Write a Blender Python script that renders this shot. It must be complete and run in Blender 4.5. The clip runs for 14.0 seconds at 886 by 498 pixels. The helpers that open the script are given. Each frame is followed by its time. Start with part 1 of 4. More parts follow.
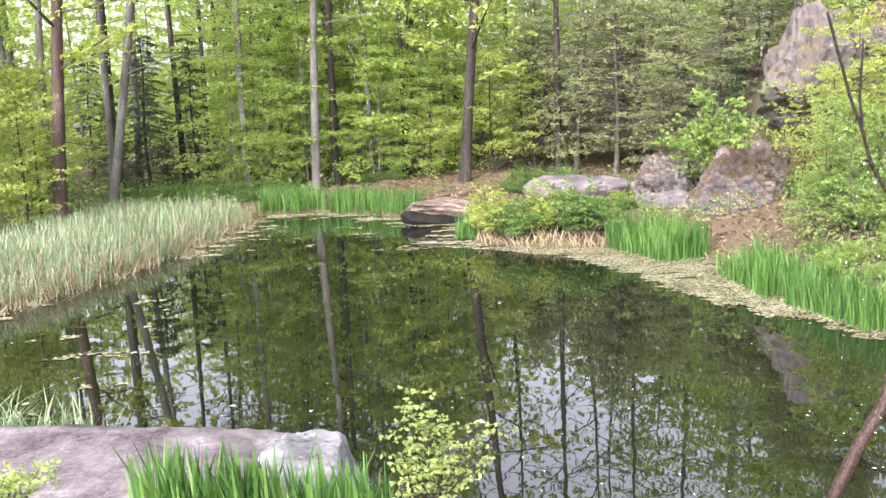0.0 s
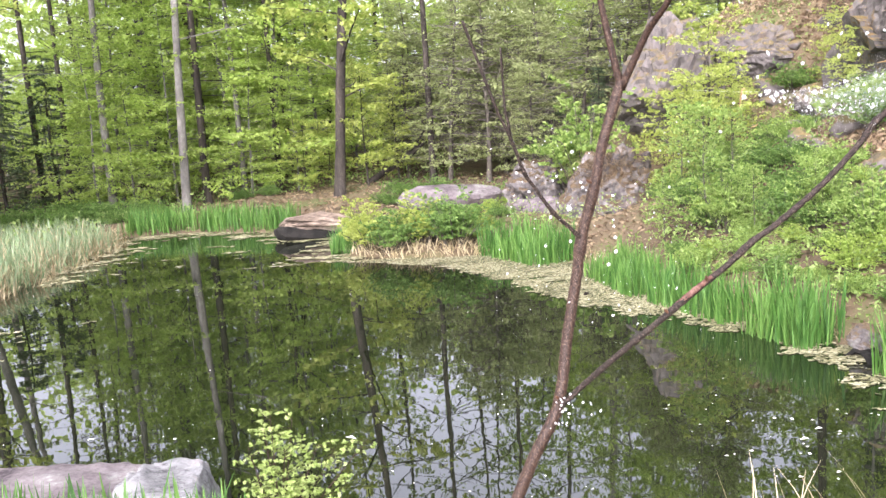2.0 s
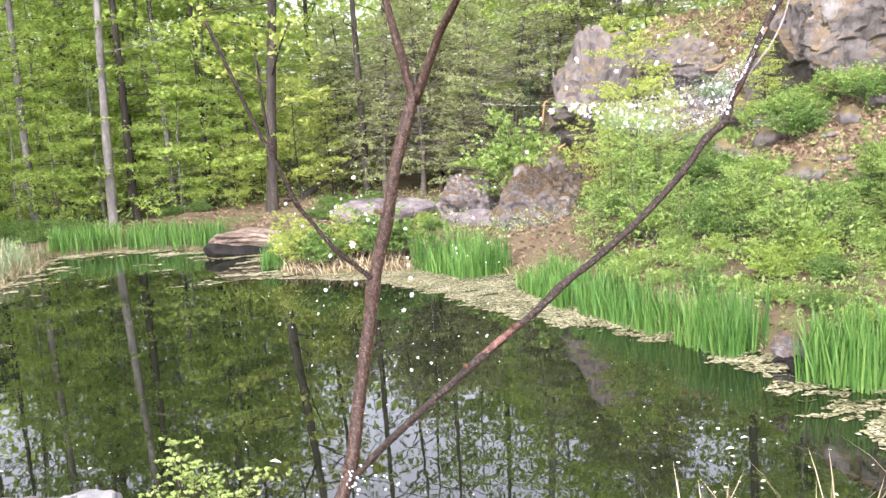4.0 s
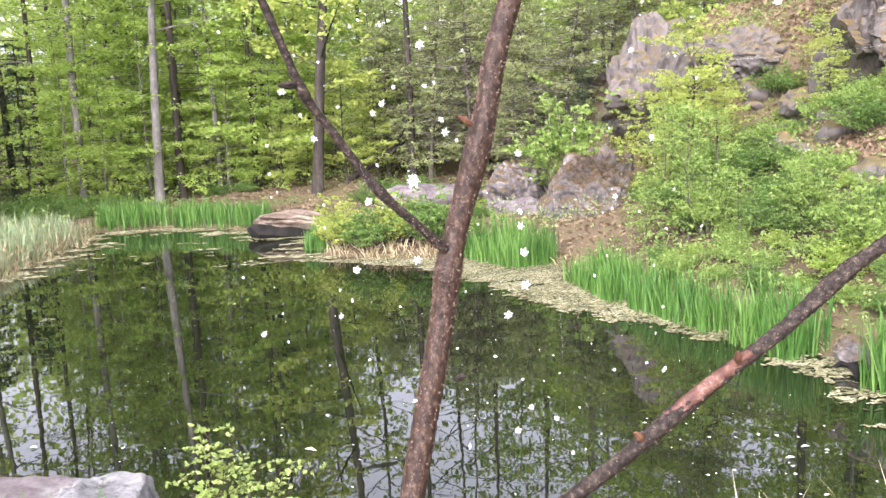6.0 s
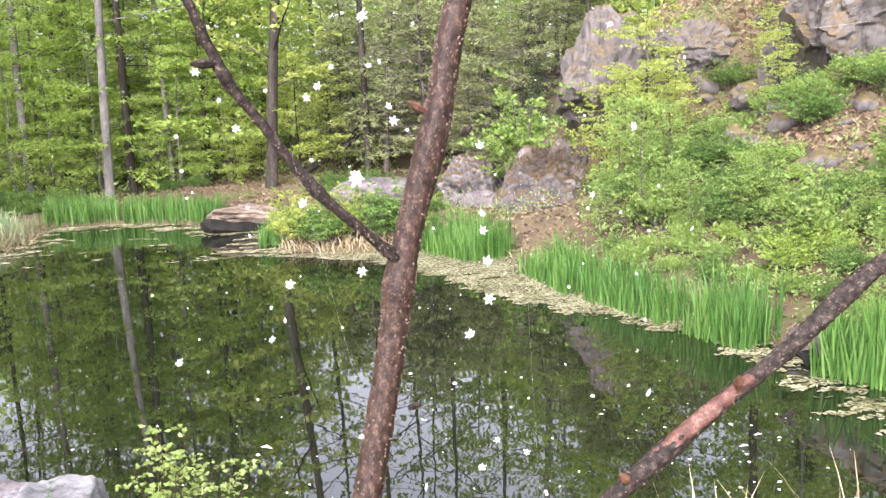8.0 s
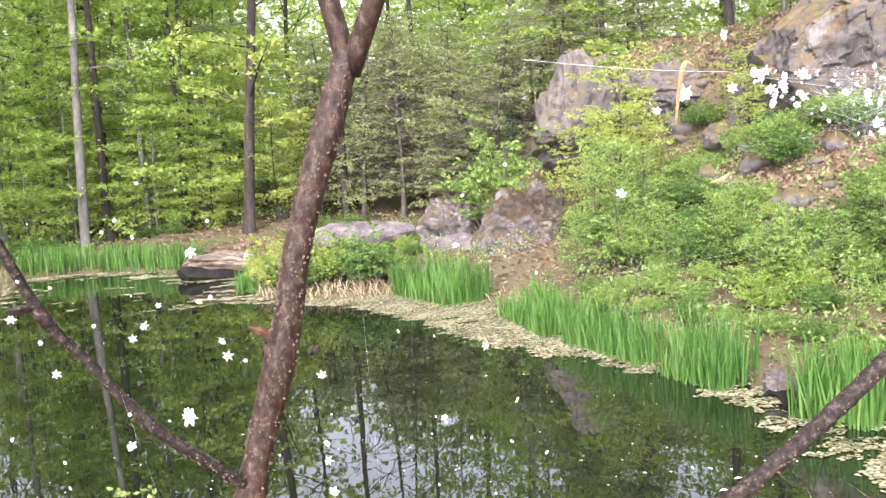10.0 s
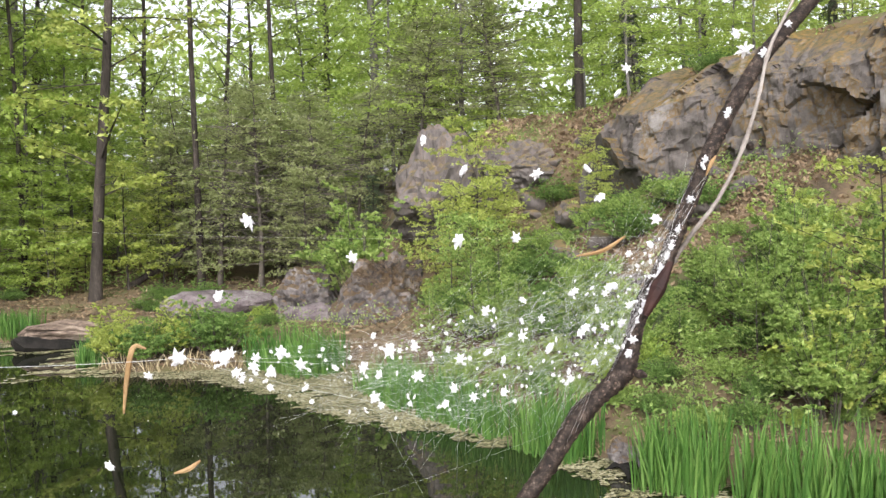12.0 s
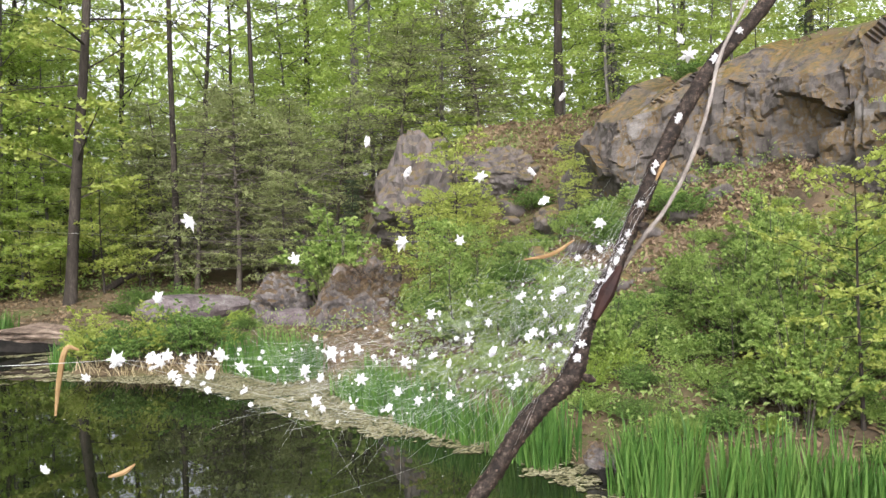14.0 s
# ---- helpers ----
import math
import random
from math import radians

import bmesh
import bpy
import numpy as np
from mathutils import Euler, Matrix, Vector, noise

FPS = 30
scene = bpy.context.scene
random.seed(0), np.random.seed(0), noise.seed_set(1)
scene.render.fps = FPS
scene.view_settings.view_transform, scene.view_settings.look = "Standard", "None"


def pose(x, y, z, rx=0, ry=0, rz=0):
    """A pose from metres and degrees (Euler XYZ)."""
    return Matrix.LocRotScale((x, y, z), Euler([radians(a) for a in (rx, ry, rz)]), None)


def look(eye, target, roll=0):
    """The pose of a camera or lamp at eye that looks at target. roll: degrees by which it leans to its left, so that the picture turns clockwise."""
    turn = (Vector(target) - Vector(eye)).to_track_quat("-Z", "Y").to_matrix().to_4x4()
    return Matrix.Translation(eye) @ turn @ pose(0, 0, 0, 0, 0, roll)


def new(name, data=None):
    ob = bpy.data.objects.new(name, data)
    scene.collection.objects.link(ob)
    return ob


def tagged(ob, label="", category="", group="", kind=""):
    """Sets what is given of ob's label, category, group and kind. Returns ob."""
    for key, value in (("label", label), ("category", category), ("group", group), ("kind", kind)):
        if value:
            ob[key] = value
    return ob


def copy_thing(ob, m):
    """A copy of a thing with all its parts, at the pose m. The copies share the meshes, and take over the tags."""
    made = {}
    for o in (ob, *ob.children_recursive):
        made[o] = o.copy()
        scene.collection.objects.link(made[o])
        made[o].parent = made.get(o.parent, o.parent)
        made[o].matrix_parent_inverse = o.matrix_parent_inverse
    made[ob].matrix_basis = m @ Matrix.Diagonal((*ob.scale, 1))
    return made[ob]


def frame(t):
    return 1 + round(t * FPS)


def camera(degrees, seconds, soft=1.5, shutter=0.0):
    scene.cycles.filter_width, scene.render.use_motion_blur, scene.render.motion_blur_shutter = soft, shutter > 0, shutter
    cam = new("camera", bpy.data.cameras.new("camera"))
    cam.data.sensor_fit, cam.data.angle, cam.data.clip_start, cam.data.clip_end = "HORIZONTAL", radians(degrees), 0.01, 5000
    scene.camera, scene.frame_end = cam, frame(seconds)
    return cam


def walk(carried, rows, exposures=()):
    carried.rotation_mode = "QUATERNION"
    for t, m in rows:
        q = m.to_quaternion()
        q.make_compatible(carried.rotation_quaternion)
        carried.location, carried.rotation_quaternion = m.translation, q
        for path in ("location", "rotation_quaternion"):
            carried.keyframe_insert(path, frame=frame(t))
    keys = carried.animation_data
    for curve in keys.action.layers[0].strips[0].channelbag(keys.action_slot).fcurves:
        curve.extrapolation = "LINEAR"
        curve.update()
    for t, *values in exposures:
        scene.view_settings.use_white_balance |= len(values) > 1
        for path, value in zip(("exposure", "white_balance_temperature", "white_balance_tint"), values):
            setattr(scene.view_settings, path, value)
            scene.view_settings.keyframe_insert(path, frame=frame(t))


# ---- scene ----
cam = camera(53.6, 14.0, 1.5)
# Pond below a rocky bank in spring woods; a sapling with a spider's web close by.
PATH = [
    (0.0, (0.001, -0.002, 2.506, 80.51, 2.30, -0.01)),
    (0.5, (0.027, 0.021, 2.499, 80.66, 2.54, -0.60)),
    (1.0, (0.064, 0.025, 2.497, 80.79, 2.82, -2.67)),
    (1.5, (0.117, 0.028, 2.494, 80.85, 2.94, -5.29)),
    (2.0, (0.179, 0.019, 2.499, 80.87, 3.61, -7.84)),
    (2.5, (0.228, 0.007, 2.507, 81.14, 3.59, -10.08)),
    (3.0, (0.267, 0.017, 2.507, 81.46, 3.98, -11.98)),
    (5.5, (0.325, 0.329, 2.452, 81.32, 2.86, -10.64)),
    (6.0, (0.329, 0.390, 2.440, 80.84, 2.49, -8.80)),
    (6.5, (0.320, 0.430, 2.434, 80.48, 2.59, -9.27)),
    (7.0, (0.336, 0.438, 2.434, 80.28, 2.46, -10.37)),
    (9.5, (0.339, 0.423, 2.466, 80.67, 2.72, -12.23)),
    (10.0, (0.380, 0.440, 2.485, 82.86, 3.32, -13.13)),
    (10.3, (0.430, 0.440, 2.499, 83.98, 3.33, -16.39)),
    (10.5, (0.439, 0.441, 2.510, 84.66, 2.93, -18.07)),
    (11.0, (0.456, 0.446, 2.529, 85.96, 2.45, -19.75)),
    (11.5, (0.473, 0.438, 2.529, 86.57, 2.05, -20.90)),
    (12.0, (0.475, 0.437, 2.527, 86.93, 1.79, -21.94)),
    (12.5, (0.479, 0.435, 2.527, 87.14, 1.43, -22.50)),
    (13.0, (0.482, 0.436, 2.527, 87.21, 1.20, -22.90)),
    (13.5, (0.484, 0.436, 2.524, 87.10, 1.24, -22.99)),
    (14.0, (0.483, 0.435, 2.526, 87.26, 1.29, -23.27)),
]
walk(cam, [(t, pose(*p)) for t, p in PATH], [(0.0, 1.15, 6150, 21), (10.0, 1.15, 6150, 21), (10.5, 0.9, 6250, 17), (11.2, 0.38, 6400, 14), (14.0, 0.26, 6400, 14)])

# ---- light: an overcast, bright sky ----
world = bpy.data.worlds.new("overcast_sky")
scene.world = world
world.use_nodes = True
wn = world.node_tree
sky = wn.nodes.new("ShaderNodeTexSky")
sky.sky_type, sky.sun_disc, sky.sun_elevation, sky.sun_rotation = "NISHITA", False, radians(37), radians(207)
sky.air_density, sky.dust_density = 1.0, 4.0
pale = wn.nodes.new("ShaderNodeHueSaturation")
pale.inputs["Saturation"].default_value, pale.inputs["Value"].default_value = 0.2, 2.0
wn.links.new(sky.outputs[0], pale.inputs["Color"])
wn.links.new(pale.outputs[0], wn.nodes["Background"].inputs[0])
wn.nodes["Background"].inputs[1].default_value = 0.15
sun = new("sun", bpy.data.lights.new("sun", "SUN"))
sun.data.energy, sun.data.angle, sun.data.color = 1.3, radians(16), (1.0, 0.98, 0.94)
sun.matrix_world = look((-12, -16, 20), (0, 8, 0))


# ---- materials ----
def material(name, stops, scale=4.0, rough=0.8, bump=0.3, fine=60.0, stretch=(1, 1, 1), islands=False, random=False,
             through_light=0.0, gloss=0.3, moss=None, crack=0.0):
    """Colours from two scales of noise (or one for each loose piece), relief, and a share of light let through."""
    m = bpy.data.materials.new(name)
    m.use_nodes = True
    n, l = m.node_tree.nodes, m.node_tree.links
    b = n["Principled BSDF"]
    b.inputs["Roughness"].default_value, b.inputs["Specular IOR Level"].default_value = rough, gloss
    co, mp = n.new("ShaderNodeTexCoord"), n.new("ShaderNodeMapping")
    mp.inputs["Scale"].default_value = stretch
    l.new(co.outputs["Object"], mp.inputs[0])
    big, small = n.new("ShaderNodeTexNoise"), n.new("ShaderNodeTexNoise")
    for t, s, d in ((big, scale, 6.0), (small, fine, 4.0)):
        l.new(mp.outputs[0], t.inputs["Vector"])
        t.inputs["Scale"].default_value, t.inputs["Detail"].default_value = s, d
        t.inputs["Roughness"].default_value = 0.62
    mix = n.new("ShaderNodeMath")
    mix.operation = "MULTIPLY_ADD"
    l.new(small.outputs["Fac"], mix.inputs[0])
    mix.inputs[1].default_value = 0.45
    off = n.new("ShaderNodeMath")
    off.operation = "SUBTRACT"
    l.new(big.outputs["Fac"], off.inputs[0])
    off.inputs[1].default_value = 0.225
    l.new(off.outputs[0], mix.inputs[2])
    drive = mix.outputs[0]
    if crack:
        warp, vo, mr_, sub_ = n.new("ShaderNodeVectorMath"), n.new("ShaderNodeTexVoronoi"), n.new("ShaderNodeMapRange"), n.new("ShaderNodeMath")
        warp.operation = "MULTIPLY_ADD"
        l.new(big.outputs["Color"], warp.inputs[0])
        warp.inputs[1].default_value = (1.6, 1.6, 1.6)
        l.new(mp.outputs[0], warp.inputs[2])
        vo.feature = "DISTANCE_TO_EDGE"
        vo.inputs["Scale"].default_value = crack
        l.new(warp.outputs[0], vo.inputs["Vector"])
        l.new(vo.outputs["Distance"], mr_.inputs["Value"])
        mr_.inputs["From Max"].default_value, mr_.inputs["To Min"].default_value, mr_.inputs["To Max"].default_value = 0.035, 0.13, 0.0
        sub_.operation = "SUBTRACT"
        l.new(mix.outputs[0], sub_.inputs[0])
        l.new(mr_.outputs[0], sub_.inputs[1])
        mix = sub_
        drive = sub_.outputs[0]
    if islands or random:
        src = n.new("ShaderNodeNewGeometry").outputs["Random Per Island"] if islands else n.new("ShaderNodeObjectInfo").outputs["Random"]
        k = n.new("ShaderNodeMath")
        k.operation = "MULTIPLY_ADD"
        l.new(src, k.inputs[0])
        k.inputs[1].default_value = 0.55
        h = n.new("ShaderNodeMath")
        h.operation = "MULTIPLY_ADD"
        l.new(drive, h.inputs[0])
        h.inputs[1].default_value, h.inputs[2].default_value = 0.9, -0.22
        l.new(h.outputs[0], k.inputs[2])
        drive = k.outputs[0]
    r = n.new("ShaderNodeValToRGB")
    while len(r.color_ramp.elements) < len(stops):
        r.color_ramp.elements.new(0.5)
    for e, (at, c) in zip(r.color_ramp.elements, stops):
        e.position, e.color = at, (*c, 1)
    l.new(drive, r.inputs[0])
    colour = r.outputs[0]
    if moss:
        g, sep, ad, st, mx = n.new("ShaderNodeNewGeometry"), n.new("ShaderNodeSeparateXYZ"), n.new("ShaderNodeMath"), n.new("ShaderNodeMapRange"), n.new("ShaderNodeMix")
        mx.data_type = "RGBA"
        l.new(g.outputs["Normal"], sep.inputs[0])
        ad.operation = "ADD"
        l.new(sep.outputs["Z"], ad.inputs[0])
        l.new(big.outputs["Fac"], ad.inputs[1])
        l.new(ad.outputs[0], st.inputs["Value"])
        st.inputs["From Min"].default_value, st.inputs["From Max"].default_value = moss[0], moss[0] + 0.4
        l.new(st.outputs[0], mx.inputs[0])
        l.new(colour, mx.inputs[6])
        mr = n.new("ShaderNodeValToRGB")
        mr.color_ramp.elements[0].color, mr.color_ramp.elements[1].color = (*moss[1], 1), (*moss[2], 1)
        mr.color_ramp.elements[0].position, mr.color_ramp.elements[1].position = 0.35, 0.65
        l.new(small.outputs["Fac"], mr.inputs[0])
        l.new(mr.outputs[0], mx.inputs[7])
        colour = mx.outputs[2]
    l.new(colour, b.inputs["Base Color"])
    if bump:
        bp = n.new("ShaderNodeBump")
        bp.inputs["Strength"].default_value, bp.inputs["Distance"].default_value = bump, 0.4 / fine
        l.new(mix.outputs[0], bp.inputs["Height"])
        l.new(bp.outputs[0], b.inputs["Normal"])
    if through_light:
        tr, ms = n.new("ShaderNodeBsdfTranslucent"), n.new("ShaderNodeMixShader")
        l.new(colour, tr.inputs[0])
        ms.inputs[0].default_value = through_light
        l.new(b.outputs[0], ms.inputs[1])
        l.new(tr.outputs[0], ms.inputs[2])
        l.new(ms.outputs[0], n["Material Output"].inputs[0])
    return m


def leafy(name, dark, mid, light, share=0.4):
    return material(name, [(0.1, dark), (0.45, mid), (0.85, light)], 0.9, 0.55, 0, 9.0, islands=True, through_light=share, gloss=0.35)


M_BEECH = leafy("fresh_beech_leaf", (0.2, 0.3, 0.055), (0.38, 0.5, 0.11), (0.54, 0.65, 0.21), 0.64)
M_MAPLE = leafy("yellow_green_leaf", (0.2, 0.27, 0.05), (0.37, 0.44, 0.095), (0.52, 0.57, 0.18), 0.5)
M_HEMLOCK = leafy("hemlock_needle", (0.03, 0.05, 0.028), (0.06, 0.095, 0.045), (0.12, 0.17, 0.075), 0.25)
M_OLIVE = leafy("grey_green_leaf", (0.13, 0.165, 0.06), (0.26, 0.3, 0.12), (0.4, 0.44, 0.21), 0.5)
M_BUSH = leafy("bush_leaf", (0.07, 0.13, 0.03), (0.25, 0.37, 0.085), (0.46, 0.57, 0.19), 0.5)
M_DEEP = leafy("deep_green_leaf", (0.035, 0.075, 0.02), (0.13, 0.23, 0.05), (0.27, 0.39, 0.11), 0.45)
M_CANOPY = leafy("canopy_leaf", (0.16, 0.22, 0.06), (0.28, 0.36, 0.11), (0.4, 0.48, 0.18), 0.55)
M_SHOOT = leafy("young_shoot_leaf", (0.2, 0.29, 0.06), (0.37, 0.47, 0.14), (0.53, 0.61, 0.26), 0.45)
M_REED = leafy("reed_blade", (0.1, 0.16, 0.07), (0.2, 0.28, 0.14), (0.36, 0.42, 0.26), 0.3)
M_IRIS = leafy("iris_blade", (0.032, 0.095, 0.018), (0.08, 0.19, 0.034), (0.19, 0.33, 0.08), 0.35)
M_STRAW = leafy("dry_straw", (0.22, 0.17, 0.09), (0.42, 0.34, 0.2), (0.58, 0.5, 0.33), 0.2)
M_LITTER = leafy("fallen_leaf", (0.08, 0.052, 0.034), (0.18, 0.122, 0.075), (0.34, 0.26, 0.16), 0.1)
M_HERB = leafy("ground_herb_leaf", (0.1, 0.165, 0.035), (0.22, 0.32, 0.085), (0.38, 0.48, 0.17))
M_PALEBARK = material("pale_grey_bark", [(0.25, (0.05, 0.047, 0.042)), (0.5, (0.13, 0.122, 0.108)), (0.75, (0.26, 0.245, 0.22))], 3.0, 0.85, 0.5, 30.0, (1, 1, 0.35))
M_DARKBARK = material("dark_furrowed_bark", [(0.25, (0.012, 0.01, 0.008)), (0.55, (0.045, 0.037, 0.03)), (0.8, (0.12, 0.1, 0.085))], 5.0, 0.9, 0.9, 40.0, (1, 1, 0.2))
M_REDBARK = material("reddish_bark", [(0.25, (0.03, 0.02, 0.016)), (0.55, (0.1, 0.068, 0.055)), (0.8, (0.24, 0.18, 0.15))], 5.0, 0.9, 0.8, 40.0, (1, 1, 0.2))
M_TWIG = material("dead_grey_twig", [(0.3, (0.05, 0.042, 0.034)), (0.7, (0.15, 0.132, 0.11))], 6.0, 0.9, 0.3, 60.0)
M_ROCK = material("grey_cliff_rock", [(0.26, (0.045, 0.039, 0.036)), (0.42, (0.1, 0.088, 0.082)), (0.56, (0.15, 0.13, 0.122)), (0.66, (0.13, 0.1, 0.075)), (0.84, (0.27, 0.25, 0.24))], 2.4, 0.9, 1.0, 14.0, (1, 1, 0.5), moss=(0.93, (0.07, 0.065, 0.03), (0.17, 0.12, 0.05)), crack=1.3)
M_CLIFF = material("lichened_cliff_rock", [(0.26, (0.04, 0.035, 0.032)), (0.4, (0.085, 0.075, 0.068)), (0.5, (0.12, 0.108, 0.1)), (0.56, (0.13, 0.088, 0.04)), (0.62, (0.15, 0.138, 0.128)), (0.84, (0.25, 0.235, 0.22))], 1.5, 0.9, 1.0, 11.0, (1, 1, 0.6), moss=(1.08, (0.05, 0.055, 0.02), (0.2, 0.12, 0.035)), crack=0.7)
M_BOULDER = material("pinkish_granite", [(0.27, (0.045, 0.036, 0.038)), (0.44, (0.12, 0.098, 0.1)), (0.58, (0.18, 0.155, 0.153)), (0.68, (0.24, 0.23, 0.215)), (0.82, (0.4, 0.385, 0.37))], 2.6, 0.85, 0.9, 30.0, crack=0.8)
M_PALEROCK = material("pale_grey_granite", [(0.27, (0.07, 0.066, 0.066)), (0.44, (0.2, 0.195, 0.195)), (0.56, (0.29, 0.285, 0.28)), (0.66, (0.22, 0.18, 0.18)), (0.82, (0.46, 0.45, 0.44))], 3.2, 0.85, 0.9, 34.0, crack=1.4)
M_MOSSROCK = material("mossy_rock", [(0.28, (0.05, 0.044, 0.042)), (0.5, (0.14, 0.125, 0.12)), (0.75, (0.32, 0.3, 0.29))], 1.8, 0.9, 1.0, 14.0, crack=2.2, moss=(0.72, (0.06, 0.042, 0.026), (0.13, 0.092, 0.052)))
M_GROUND = material("leaf_littered_soil", [(0.26, (0.032, 0.025, 0.016)), (0.4, (0.085, 0.062, 0.038)), (0.52, (0.14, 0.102, 0.06)), (0.6, (0.1, 0.095, 0.04)), (0.78, (0.09, 0.12, 0.035))], 0.7, 0.95, 1.0, 22.0)
M_LOG = material("weathered_log", [(0.34, (0.03, 0.022, 0.016)), (0.46, (0.12, 0.09, 0.068)), (0.58, (0.25, 0.195, 0.15)), (0.78, (0.42, 0.36, 0.3))], 3.5, 0.9, 1.0, 30.0, (0.25, 1, 1))
M_SCAR = material("dark_red_torn_bark", [(0.3, (0.01, 0.0035, 0.003)), (0.7, (0.038, 0.014, 0.01))], 120.0, 0.7, 0.9, 600.0)
# near-black for rotten wood, and for shade painted in hollows and under the log
M_ROTSHADE = material("black_rot_and_shade", [(0.3, (0.004, 0.004, 0.003)), (0.7, (0.02, 0.017, 0.014))], 6.0, 0.95, 0.8, 40.0)
M_ALGAE = material("floating_algae", [(0.2, (0.04, 0.045, 0.018)), (0.42, (0.15, 0.14, 0.065)), (0.6, (0.29, 0.27, 0.15)), (0.85, (0.46, 0.43, 0.3))], 2.2, 0.8, 0.8, 30.0, islands=True)
M_FLOAT = material("floating_petal", [(0.3, (0.5, 0.5, 0.42)), (0.7, (0.8, 0.8, 0.76))], 5.0, 0.6, 0, 40.0, islands=True)
M_STEM = material("sapling_bark", [(0.32, (0.008, 0.004, 0.003)), (0.45, (0.027, 0.0145, 0.0095)), (0.56, (0.05, 0.028, 0.0185)), (0.72, (0.125, 0.085, 0.06))], 600.0, 0.6, 1.0, 2600.0, (1, 1, 0.6), gloss=0.3)
M_DARKSTEM = material("dark_twig_bark", [(0.32, (0.006, 0.0042, 0.0034)), (0.46, (0.018, 0.0125, 0.0095)), (0.58, (0.042, 0.03, 0.023)), (0.74, (0.14, 0.11, 0.088))], 600.0, 0.75, 1.0, 2600.0, gloss=0.25)
M_PEEL = material("red_peeled_bark", [(0.3, (0.05, 0.018, 0.012)), (0.5, (0.11, 0.048, 0.033)), (0.7, (0.24, 0.15, 0.12))], 260.0, 0.65, 1.0, 1800.0, gloss=0.35)
M_PALETWIG = material("pale_dry_twig", [(0.3, (0.12, 0.1, 0.085)), (0.7, (0.36, 0.33, 0.3))], 60.0, 0.8, 0.5, 500.0)
M_LENTICEL = material("pale_lenticel", [(0.3, (0.07, 0.044, 0.033)), (0.7, (0.17, 0.12, 0.092))], 90.0, 0.8, 0.3, 600.0)
M_BUD = material("orange_brown_bud", [(0.3, (0.06, 0.026, 0.016)), (0.7, (0.16, 0.08, 0.042))], 90.0, 0.6, 0.3, 700.0)
M_SNOW = material("white_snowflake", [(0.3, (0.82, 0.83, 0.86)), (0.7, (0.92, 0.92, 0.93))], 200.0, 0.6, 0.3, 900.0, through_light=0.35)
M_SILK = material("spider_silk", [(0.3, (0.7, 0.72, 0.7)), (0.7, (0.85, 0.86, 0.85))], 200.0, 0.35, 0, 900.0, through_light=0.4, gloss=0.6)
M_CHAFF = material("tan_chaff", [(0.3, (0.3, 0.18, 0.08)), (0.7, (0.5, 0.35, 0.18))], 200.0, 0.7, 0.2, 700.0, through_light=0.3)

M_WATER = bpy.data.materials.new("dark_pond_water")
M_WATER.use_nodes = True
wt, wl = M_WATER.node_tree.nodes, M_WATER.node_tree.links
wb = wt["Principled BSDF"]
wb.inputs["Base Color"].default_value = (0.0075, 0.01, 0.0045, 1)
wb.inputs["Roughness"].default_value, wb.inputs["IOR"].default_value = 0.012, 1.9
wco, wno, wbp = wt.new("ShaderNodeTexCoord"), wt.new("ShaderNodeTexNoise"), wt.new("ShaderNodeBump")
wno.inputs["Scale"].default_value, wno.inputs["Detail"].default_value = 2.2, 2.0
wbp.inputs["Strength"].default_value, wbp.inputs["Distance"].default_value = 0.05, 0.02
wl.new(wco.outputs["Object"], wno.inputs["Vector"])
wl.new(wno.outputs["Fac"], wbp.inputs["Height"])
wl.new(wbp.outputs[0], wb.inputs["Normal"])


# ---- mesh helpers ----
def fbm(p, octaves=4):
    return noise.fractal(Vector(p), 1.0, 2.0, octaves)


def smooth(a, b, x):
    t = np.clip((np.asarray(x, float) - a) / (b - a), 0, 1)
    return t * t * (3 - 2 * t)


